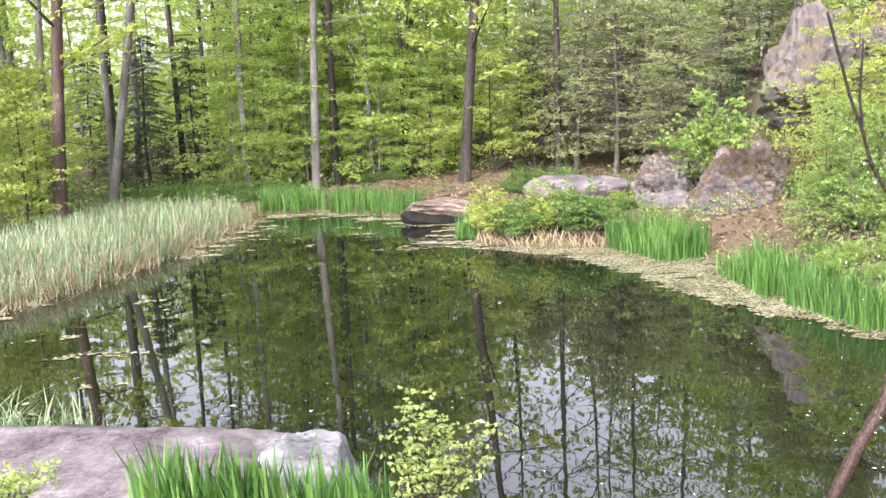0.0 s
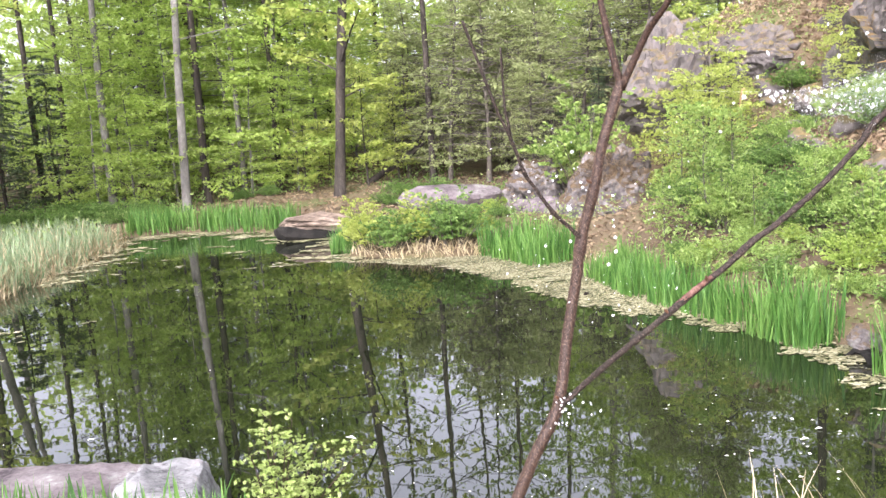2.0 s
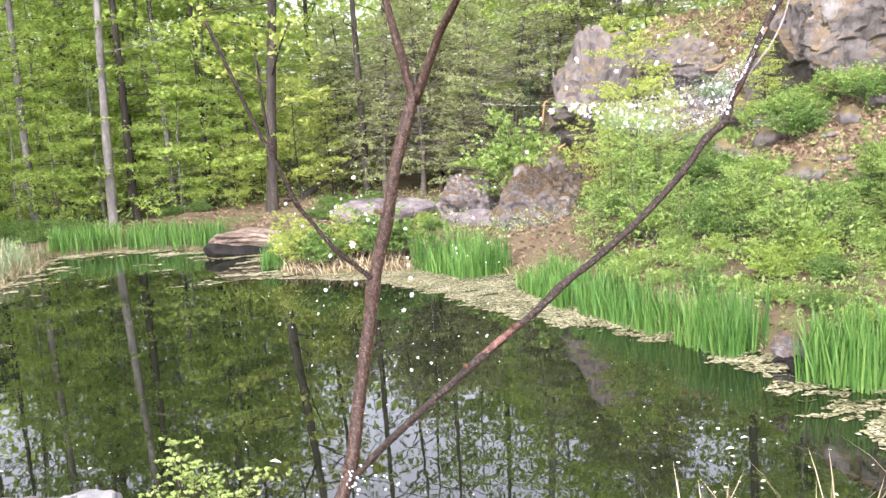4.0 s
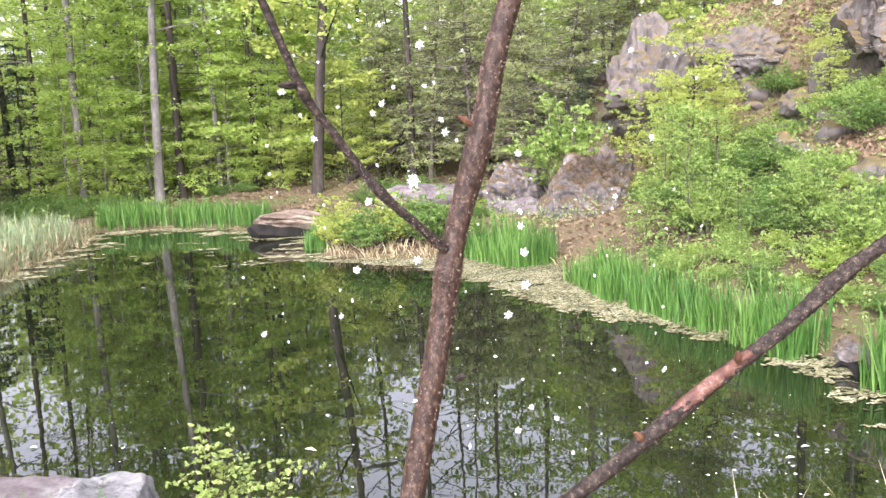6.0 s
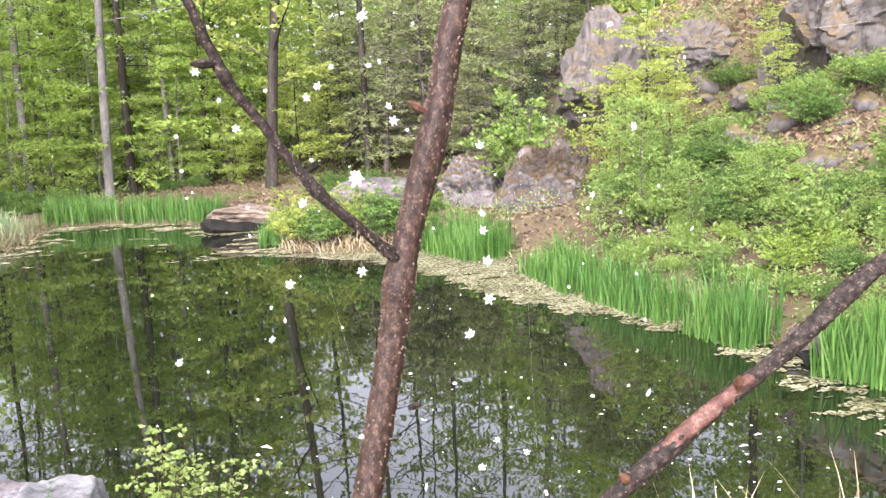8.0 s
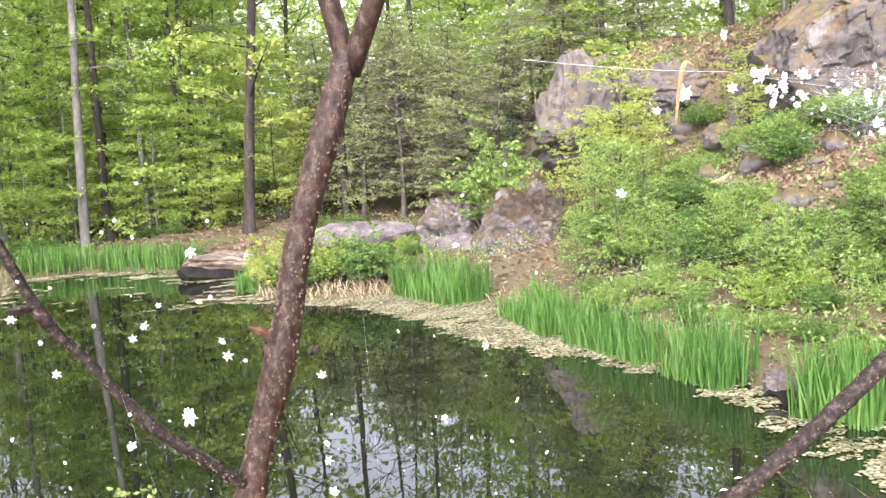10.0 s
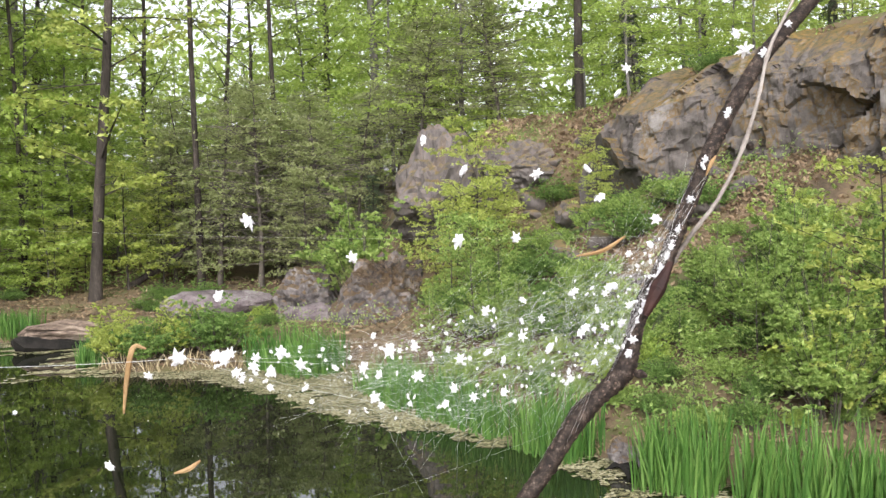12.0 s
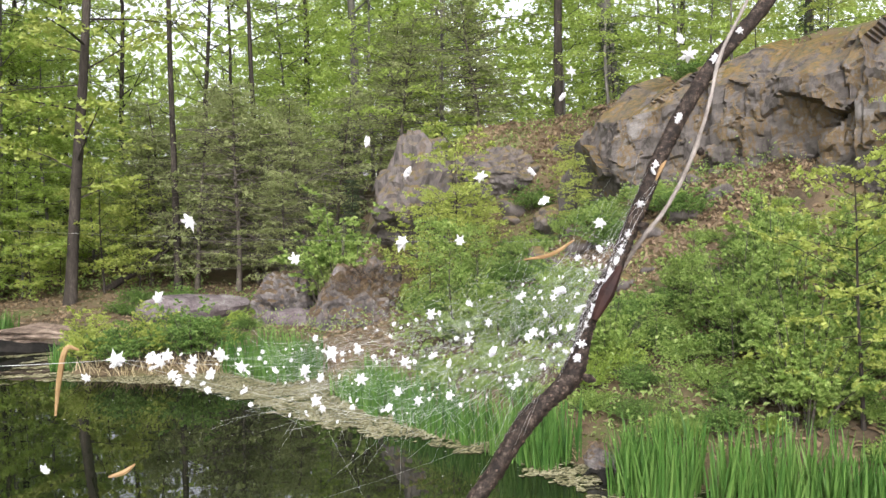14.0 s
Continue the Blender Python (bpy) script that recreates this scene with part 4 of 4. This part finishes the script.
g = Geo()
blades(g, band(R, 420, [(0.5, 15.6), (1.4, 14.75), (2.6, 14.45), (3.3, 14.85)], 0.5, 0.08), R, 0.3, 0.014, 1.2, 0.4)
blades(g, band(R, 360, [(3.95, 13.2), (4.25, 11.7), (4.3, 10.0), (4.6, 8.9), (5.0, 7.6), (5.5, 6.6)], 0.3, 0.05), R, 0.22, 0.013, 1.6, 0.5)
tagged(part("dry_grass", g, M_STRAW), "dead straw-coloured grass fringing the bank", "grass", kind="stuff")

# ---- on the water ----
def mats(name, x0, x1, y0, y1, step, keep, mat, label):
    """Floating scum: many small ragged flakes where keep() lets them lie."""
    xs, ys = np.meshgrid(np.arange(x0, x1, step), np.arange(y0, y1, step))
    xs, ys = (xs + R.uniform(-step, step, xs.shape)).ravel(), (ys + R.uniform(-step, step, ys.shape)).ravel()
    sd = -from_line(xs, ys, POND, True)
    verts, faces, k = [], [], 0
    for x, y, d in zip(xs, ys, sd):
        if d > -0.15 and keep(x, y, d):
            t, z = R.uniform(-1.3, 1.3), 0.004 + 0.005 * R.uniform()
            r = step * R.uniform(0.3, 1.0, 7)
            for q in range(7):
                u, w = math.cos(q * 0.8976) * r[q] * 1.6, math.sin(q * 0.8976) * r[q] * 0.85
                verts.append((x + u * math.cos(t) - w * math.sin(t), y + u * math.sin(t) + w * math.cos(t), z))
            faces.append(tuple(range(k * 7, k * 7 + 7)))
            k += 1
    g = Geo()
    g.add(verts, faces)
    tagged(part(name, g, mat), label, "algae", kind="stuff")


EDGE = [(0.35, 14.95), (1.85, 13.8), (2.48, 12.45), (2.92, 11.0), (3.36, 10.1), (3.8, 9.3), (4.35, 8.25), (4.62, 7.05), (4.3, 6.1), (4.5, 5.3)]
EY, EX = [-q for _, q in EDGE], [q for q, _ in EDGE]


def by_bank(x, y, d):
    inn = x - np.interp(-y, EY, EX)
    n_ = 0.7 * fbm((x * 1.1, y * 2.2, 0.5), 3) + 0.9 * fbm((x * 5, y * 11, 2.5), 4)
    return inn + 0.25 * n_ > 0 and n_ > (-0.5 if y > 7.4 else 0.2) - 0.35 * min(max(inn, 0), 1)


def by_far_shore(x, y, d):
    return fbm((x * 0.9, y * 2.4, 9.0), 3) + 0.7 * fbm((x * 3, y * 6, 2), 3) > 0.75 - 0.9 * float(smooth(1.6, 0.0, d))


def by_reeds(x, y, d):
    return fbm((x * 0.9, y * 2.6, 4.0), 3) + 0.7 * fbm((x * 4, y * 7, 1), 3) > 0.6 - 0.45 * float(smooth(1.2, 0.0, d)) + 0.25 * float(smooth(8, 10, y))


mats("algae_mat", 0.3, 5.7, 5.0, 14.95, 0.023, by_bank, M_ALGAE, "pale yellowish algae scum floating along the bank")
mats("algae_mat", -4.7, 0.7, 15.0, 20.9, 0.05, by_far_shore, M_ALGAE, "thin algae film at the far shore")
mats("algae_mat", -6.8, -2.8, 6.6, 12.0, 0.04, by_reeds, M_ALGAE, "thin olive algae rafts beside the reeds")
g = Geo()
p = np.stack([R.uniform(-5, 5, 700), 4.5 + 15 * R.uniform(0, 1, 700), np.full(700, 0.012)], 1)
leaves(g, p, 0.02, R, 0.97, 0.6)
p = np.stack([R.normal(3.4, 0.45, 26), R.normal(5.7, 0.5, 26), np.full(26, 0.012)], 1)
leaves(g, p, 0.035, R, 0.97, 0.8)
tagged(part("floating_petals", g, M_FLOAT), "pale specks and petals floating on the pond", "petals", kind="stuff")
for x, y, s in ((-1.9, 7.2, 0.12), (-1.2, 7.0, 0.08), (0.2, 6.6, 0.12), (3.4, 5.6, 0.11), (3.6, 5.75, 0.08), (-2.2, 13.6, 0.1), (-1.6, 6.5, 0.07)):
    g = Geo()
    leaves(g, [(0, 0, 0)], s, R, 0.99, 0.5)
    tagged(part("floating_leaf", g, M_FLOAT), "pale fallen leaf floating on dark water", "leaf", "leaves on the water").matrix_basis = pose(x, y, 0.013, 0, 0, R.uniform(0, 360))

# ---- shoots on the near bank ----
shrub = thing("shrub", "young shrub with small yellow-green leaves at the shore", "shrub", at=pose(-0.19, 4.2, height(-0.19, 4.2)))
base = height(-0.19, 4.2)
wood, crown = Geo(), Geo()
rs = np.random.default_rng(77)
for tip in ((0.0, 0.02, 1.1), (0.1, 0.1, 1.02), (0.46, -0.05, 0.92), (0.3, 0.05, 0.86), (-0.12, 0.0, 0.93), (-0.08, -0.1, 0.82), (0.16, -0.1, 0.8), (0.02, 0.12, 0.72), (-0.04, 0.06, 1.0), (0.22, 0.02, 0.9), (0.06, -0.06, 0.92)):
    tip = np.array(tip) - np.array([0, 0, base])
    m = tip * np.array([0.25, 0.3, 0.55])
    wood.tube([(0, 0, -0.05), m, tip], [0.007, 0.005, 0.0015], 5)
    for k in range(12):
        q = m + (tip - m) * (k + 0.5) / 12
        b = rs.uniform(0, 6.28)
        spray(crown, rs, q, q + np.array([math.cos(b), math.sin(b), 0.45]) * 0.11, 28, 0.02, 0.027, 0.4, 0.1, wood, 0.0015)
tagged(part("stemwork", wood, M_STEM, shrub, "thin reddish stems"), kind="stuff")
tagged(part("foliage", crown, M_SHOOT, shrub), kind="stuff")
yb = make_bush("bush", "small yellow-leaved shrub beside the boulder", 331, 0.3, 0.25, 16, 16, 0.04, M_SHOOT)
yb.matrix_basis = pose(-2.42, 4.35, 0.42)

# ---- the sapling close to the camera ----
sap = thing("sapling", "reddish-brown sapling with pale dotted bark and bare forks", "sapling")


def curve_pts(pts, k=6):
    """Points of a smooth line through the given ones."""
    p = [Vector(q) for q in pts]
    p = [p[0] * 2 - p[1]] + p + [p[-1] * 2 - p[-2]]
    out = []
    for i in range(1, len(p) - 2):
        for j in range(k):
            t = j / k
            out.append(0.5 * (2 * p[i] + (p[i + 1] - p[i - 1]) * t + (2 * p[i - 1] - 5 * p[i] + 4 * p[i + 1] - p[i + 2]) * t * t + (3 * p[i] - p[i - 1] - 3 * p[i + 1] + p[i + 2]) * t ** 3))
    return out + [p[-2]]


def limb(name, pts, r0, r1, mat, k=8, sides=14, rough=0.12, knots=(), label=""):
    line = curve_pts(pts, k)
    n_ = len(line)
    rad = []
    for i in range(n_):
        r = r0 + (r1 - r0) * i / (n_ - 1)
        for at, much in knots:
            r *= 1 + much * math.exp(-((i / (n_ - 1) - at) * 45) ** 2)
        rad.append(r)
    g = Geo()
    g.tube(line, rad, sides, rough, len(pts))
    return part(name, g, mat, sap, label, True), line, rad


def dots(parent, line, rad, n_, size, seed, mat=M_LENTICEL):
    rng = np.random.default_rng(seed)
    g = Geo()
    for _ in range(n_):
        i = rng.integers(1, len(line) - 2)
        t = rng.uniform(0, 1)
        p, d = line[i].lerp(line[i + 1], t), (line[i + 1] - line[i]).normalized()
        a = rng.uniform(0, 6.283)
        u = d.orthogonal().normalized()
        o = (u * math.cos(a) + d.cross(u) * math.sin(a)).normalized()
        s, c, w = size * rng.uniform(0.6, 1.4), p + o * rad[i] * 0.97, d.cross(o)
        g.add([c + d * s, c + w * s * 0.8, c - d * s, c - w * s * 0.8, c + o * s * 1.1], [(0, 1, 4), (1, 2, 4), (2, 3, 4), (3, 0, 4)])
    tagged(part("lenticel_dots", g, mat, parent, "pale raised dots"), kind="stuff")


STEM = [(0.2, 0.74, 0.75), (0.23, 0.7, 1.5), (0.262, 0.67, 2.0), (0.29, 0.663, 2.14), (0.319, 0.665, 2.213), (0.3455, 0.67, 2.26), (0.359, 0.682, 2.313), (0.3705, 0.688, 2.361), (0.3765, 0.69, 2.391), (0.3885, 0.69, 2.431), (0.396, 0.69, 2.463), (0.4125, 0.69, 2.511)]
stem, sl, sr = limb("stem", STEM, 0.0053, 0.0038, M_STEM, 34, 22, 0.1, ((0.7, 0.2), (0.96, 0.12), (0.8, 0.15)))
dots(stem, sl[125:], sr[125:], 1700, 0.0005, 1)
limb("fork", [(0.4125, 0.69, 2.505), (0.402, 0.69, 2.553), (0.394, 0.69, 2.598), (0.372, 0.7, 2.76)], 0.0032, 0.0018, M_STEM, 8, 12, 0.1)
limb("fork", [(0.4125, 0.69, 2.505), (0.4275, 0.672, 2.545), (0.4426, 0.64, 2.5876), (0.473, 0.62, 2.73)], 0.0032, 0.0018, M_STEM, 8, 12, 0.1)
twig, tl, tr_ = limb("twig", [(0.379, 0.692, 2.386), (0.372, 0.686, 2.393), (0.364, 0.683, 2.401), (0.351, 0.68, 2.414), (0.337, 0.678, 2.434), (0.3285, 0.675, 2.447), (0.3175, 0.67, 2.476), (0.308, 0.668, 2.497), (0.285, 0.66, 2.56)], 0.0017, 0.0011, M_DARKSTEM, 22, 16, 0.22, ((0.04, 0.9), (0.37, 0.35), (0.62, 0.4), (0.15, 0.2)))
dots(twig, tl, tr_, 320, 0.00032, 2)
limb("twig", [(0.318, 0.67, 2.4755), (0.3165, 0.668, 2.486), (0.3145, 0.667, 2.497), (0.312, 0.66, 2.54)], 0.0014, 0.0008, M_DARKSTEM, 6, 8)
BRANCH = [(0.3455, 0.67, 2.258), (0.378, 0.653, 2.293), (0.414, 0.637, 2.327), (0.444, 0.637, 2.349), (0.471, 0.637, 2.367), (0.492, 0.637, 2.384), (0.513, 0.637, 2.397), (0.547, 0.637, 2.422), (0.579, 0.64, 2.45), (0.594, 0.64, 2.468), (0.608, 0.64, 2.479), (0.614, 0.64, 2.494), (0.622, 0.64, 2.507), (0.632, 0.64, 2.526), (0.641, 0.64, 2.543), (0.657, 0.64, 2.565), (0.677, 0.64, 2.584), (0.7, 0.635, 2.615)]
br, bl, brr = limb("branch", BRANCH, 0.0024, 0.0021, M_DARKSTEM, 26, 20, 0.24, ((0.53, 0.25), (0.59, 0.4), (0.28, 0.25), (0.16, 0.2), (0.68, 0.25)))
dots(br, bl[30:], brr[30:], 900, 0.00036, 3)
g = Geo()
g.tube(curve_pts([(q[0] - 0.0005, q[1] - 0.0008, q[2] + 0.0006) for q in ((0.424, 0.637, 2.3345), (0.434, 0.637, 2.342), (0.444, 0.637, 2.349), (0.453, 0.637, 2.355), (0.462, 0.637, 2.361))], 5), [0.0004] + [0.0016 + 0.0006 * math.sin(i * 0.17) for i in range(19)] + [0.0004], 14, 0.3, 4)
part("peeled_bark", g, M_PEEL, sap, "reddish peeled bark patch", True)
limb("side_twig", [(0.6225, 0.642, 2.503), (0.6327, 0.642, 2.5148), (0.6415, 0.64, 2.5256), (0.6494, 0.639, 2.5396), (0.6543, 0.638, 2.5537), (0.6578, 0.637, 2.5678), (0.665, 0.635, 2.582), (0.682, 0.627, 2.62)], 0.0007, 0.0004, M_PALETWIG, 14, 9, 0.35, ((0.45, 0.4), (0.7, 0.4)), "thin bleached side twig")
g = Geo()
g.tube([(0.6135, 0.6365, 2.4945), (0.6175, 0.6362, 2.5015), (0.6225, 0.6368, 2.5085)], [0.001, 0.0023, 0.0008], 8, 0.3)
part("bark_scar", g, M_SCAR, sap, "dark red torn bark")
for p, d in (((0.384, 0.684, 2.434), (-0.005, -0.002, 0.003)), ((0.395, 0.686, 2.427), (0.003, -0.001, 0.002)), ((0.375, 0.686, 2.345), (0.004, -0.001, 0.001)), ((0.455, 0.634, 2.359), (-0.001, -0.002, 0.004)), ((0.424, 0.634, 2.337), (-0.003, -0.002, 0.0035)), ((0.327, 0.674, 2.449), (-0.006, -0.002, 0.0)), ((0.6105, 0.638, 2.479), (0.003, -0.002, -0.001)), ((0.6285, 0.637, 2.519), (0.003, -0.001, 0.001)), ((0.6505, 0.638, 2.54), (0.002, 0, 0.0005)), ((0.346, 0.665, 2.268), (-0.004, -0.003, 0.003))):
    g = Geo()
    p, d = Vector(p), Vector(d)
    g.tube([p, p + d * 0.5, p + d], [0.0009, 0.0013, 0.0004], 6, 0.3)
    part("bud", g, M_BUD if d.z > 0.0025 else M_DARKSTEM, sap)

# ---- spider's web with snowflakes ----
web = thing("spider_web", "fine grey spider web slung from the sapling's branch", "web")
APEX = Vector((0.491, 0.624, 2.4965))
rw = np.random.default_rng(9)
g = Geo()


def silk(geo, a, b, sag=0.0, r=0.00005, k=6):
    a, b = Vector(a), Vector(b)
    geo.tube([a.lerp(b, i / k) - Vector((0, 0, sag * 4 * (i / k) * (1 - i / k))) for i in range(k + 1)], [r] * (k + 1), 3)


def rim(s):
    """A point of the branch's edge that holds the sheet, from low to high."""
    return Vector((0.608, 0.638, 2.487)).lerp(Vector((0.6265, 0.637, 2.518)), s)


def sheet(u, s):
    """A point of the hanging sheet: u from the far knot to the branch, s across it."""
    p = (APEX + Vector((0.0, 0, 0))).lerp(rim(s), u)
    return p + Vector((0, 0.004 * math.sin(u * 3.1) * (s - 0.5), -0.011 * math.sin(u * math.pi) * (1.25 - 0.55 * s)))


for k in range(46):
    s, u0, u1 = rw.uniform(-0.1, 1.0), rw.uniform(0, 0.55), rw.uniform(0.7, 1)
    pts = [sheet(u0 + (u1 - u0) * i / 10, s + 0.05 * math.sin(i * 0.7 + k)) for i in range(11)]
    g.tube(pts, [0.00001] * 11, 3)
for k in range(800):
    u, s = 1 - 0.75 * rw.uniform(0, 1) ** 1.5, rw.uniform(-0.15, 1)
    a, b = sheet(u, s), sheet(min(1, max(0, u + rw.normal() * 0.09)), s + rw.normal() * 0.35)
    silk(g, a, b, 0.0004, 0.000014, 3)
silk(g, APEX, (0.44, 0.618, 2.5005), 0.0006)
silk(g, APEX, sheet(0.6, -0.15), 0.001, 0.00003)
silk(g, APEX, sheet(0.6, 0.4), 0.001, 0.00003)
silk(g, (0.43, 0.632, 2.527), (0.622, 0.634, 2.516), 0.002, 0.000013, 10)
silk(g, (0.345, 0.676, 2.425), (0.365, 0.684, 2.33), 0, 0.000012)
silk(g, (0.409, 0.684, 2.5), (0.414, 0.676, 2.282), 0, 0.000012)
silk(g, (0.594, 0.638, 2.468), (0.45, 0.635, 2.45), 0.004, 0.000012, 10)
tagged(part("silk", g, M_SILK, web), kind="stuff")


def flake_mesh(seed):
    """A clotted, uneven six-armed snow crystal, about 4 mm across: one closed, lumpy shell."""
    rng = np.random.default_rng(seed)
    arms = rng.uniform(0.5 if seed % 2 else 0.8, 1.1, 6)
    sharp, verts, faces, n_ = 1.5 + seed % 3, [(0, -0.0006, 0), (0, 0.0006, 0)], [], 42
    for k in range(n_):
        a = 2 * math.pi * k / n_
        r = 0.00105 + 0.0009 * abs(math.cos(3 * a)) ** sharp * arms[int((a + math.pi / 6) / (math.pi / 3)) % 6]
        r *= rng.uniform(0.7, 1.2)
        c_, s_ = math.cos(a), math.sin(a)
        y = 0.0005 * rng.uniform(0.5, 1.5)
        verts += [(c_ * r * 0.5, -y, s_ * r * 0.5), (c_ * r, rng.normal() * 0.0002, s_ * r), (c_ * r * 0.5, y, s_ * r * 0.5)]
    for k in range(n_):
        p, q = 2 + 3 * k, 2 + 3 * ((k + 1) % n_)
        faces += [(0, p, q), (p, p + 1, q + 1, q), (p + 1, p + 2, q + 2, q + 1), (p + 2, 1, q + 2)]
    g = Geo()
    g.add(verts, faces)
    return g.mesh("snowflake", M_SNOW)


FLAKES = [flake_mesh(i) for i in range(7)]


def flake(p, s, k):
    ob = tagged(new("snowflake", FLAKES[k % 7]), "white snowflake caught on spider silk", "snowflake", "snowflakes in the web")
    ob.matrix_basis = pose(*p, rw.normal() * 25, rw.uniform(0, 360), rw.normal() * 25) @ Matrix.Scale(s * 0.9, 4)


specks = Geo()


def speck(p, s, k):
    """A crystal too small to pick out, joined with its like."""
    m = pose(*p, rw.normal() * 25, rw.uniform(0, 360), rw.normal() * 25) @ Matrix.Scale(s * 0.9, 4)
    me = FLAKES[k % 7]
    specks.add([m @ v.co for v in me.vertices], [tuple(f.vertices) for f in me.polygons])


BY_STEM = [(0.362, 2.417, 1.5), (0.342, 2.389, 1), (0.362, 2.391, 1), (0.398, 2.391, 1), (0.397, 2.4, 0.8), (0.397, 2.405, 0.8), (0.398, 2.38, 1), (0.392, 2.37, 1), (0.311, 2.37, 0.8), (0.331, 2.432, 0.8), (0.372, 2.436, 0.7), (0.373, 2.432, 0.9), (0.353, 2.442, 0.8), (0.35, 2.439, 0.7), (0.397, 2.424, 0.8), (0.399, 2.337, 0.8), (0.408, 2.332, 0.7), (0.394, 2.329, 0.8), (0.377, 2.325, 0.6), (0.447, 2.346, 0.8), (0.336, 2.374, 0.6), (0.34, 2.379, 0.5), (0.367, 2.447, 0.6), (0.37, 2.448, 0.5), (0.357, 2.447, 0.5), (0.443, 2.427, 0.8), (0.43, 2.408, 0.7), (0.322, 2.447, 0.7), (0.366, 2.46, 0.9), (0.436, 2.456, 0.7), (0.359, 2.343, 0.6), (0.347, 2.411, 0.9)]
BY_WEB = [(0.5306, 0.6318, 2.5148, 0.95), (0.5532, 0.6223, 2.5181, 1.25), (0.5653, 0.6171, 2.5182, 0.9), (0.5703, 0.6157, 2.5327, 0.9), (0.5834, 0.6098, 2.527, 0.95), (0.5947, 0.6046, 2.5216, 1), (0.555, 0.6223, 2.5341, 1.1), (0.581, 0.6111, 2.5335, 0.8), (0.5902, 0.6084, 2.5562, 0.8), (0.588, 0.6091, 2.5504, 0.8), (0.6149, 0.598, 2.5594, 1.2), (0.6133, 0.5988, 2.563, 0.9), (0.4924, 0.647, 2.4929, 1.5), (0.5143, 0.6376, 2.4933, 1.1), (0.5118, 0.6385, 2.4891, 1.0), (0.5184, 0.6358, 2.4906, 1.0), (0.5374, 0.6278, 2.4934, 1.3), (0.5031, 0.6425, 2.4936, 0.8), (0.4764, 0.6526, 2.4681, 0.9), (0.5016, 0.6438, 2.5068, 1.1), (0.4858, 0.6497, 2.4889, 0.8), (0.5711, 0.6133, 2.4928, 1.0), (0.5088, 0.6416, 2.5239, 1.3), (0.5468, 0.6262, 2.5414, 0.9)]
for k, (x, z, s) in enumerate(BY_STEM):
    flake((x, 0.672, z), s, k)
for k in range(95):
    speck((rw.uniform(0.3, 0.46), rw.uniform(0.655, 0.69), rw.uniform(2.32, 2.48)), rw.uniform(0.12, 0.45), k)
for k, (x, y, z, s) in enumerate(BY_WEB):
    flake((x, y, z), s, k + 3)
for k in range(250):
    u, s = 1 - 0.95 * rw.uniform(0, 1) ** 1.4, rw.uniform(-0.12, 1.0)
    (flake if k % 3 == 0 else speck)(sheet(u, s), rw.uniform(0.12, 0.45) if k % 3 else rw.uniform(0.3, 0.95), k)
for k in range(26):
    i = int(rw.integers(len(bl) * 6 // 10, len(bl) - 30))
    p = bl[i] + Vector((-brr[i] * 0.5, -brr[i] * 0.85, 0.001))
    flake(p, rw.uniform(0.4, 0.95), k)
for k in range(30):
    p = Vector((0.346, 0.66, 2.258)) + Vector((rw.normal() * 0.012 + 0.006, rw.uniform(-0.006, 0.004), rw.normal() * 0.007 + 0.003))
    flake(p, rw.uniform(0.4, 0.8), k)
tagged(part("snow_specks", specks, M_SNOW), "tiny white snow specks caught on spider silk", "snow", kind="stuff")
for name, pts in (("bud_scale", [(0.4845, 0.628, 2.4985), (0.482, 0.628, 2.499), (0.4805, 0.628, 2.493), (0.4795, 0.628, 2.4855)]), ("bud_scale", [(0.591, 0.634, 2.512), (0.599, 0.634, 2.513), (0.606, 0.634, 2.5165)]), ("bud_scale", [(0.489, 0.63, 2.471), (0.492, 0.63, 2.4715), (0.4945, 0.63, 2.473)]), ("bud_scale", [(0.634, 0.636, 2.532), (0.6355, 0.6355, 2.5355), (0.6375, 0.636, 2.5375)])):
    g = Geo()
    g.tube(curve_pts(pts, 4), [0.0002 + 0.0004 * math.sin(3.1 * i / (4 * (len(pts) - 1))) for i in range(4 * (len(pts) - 1) + 1)], 6)
    tagged(part(name, g, M_CHAFF), "curled tan bud scale hanging in the web", "bud scale", "chaff in the web")
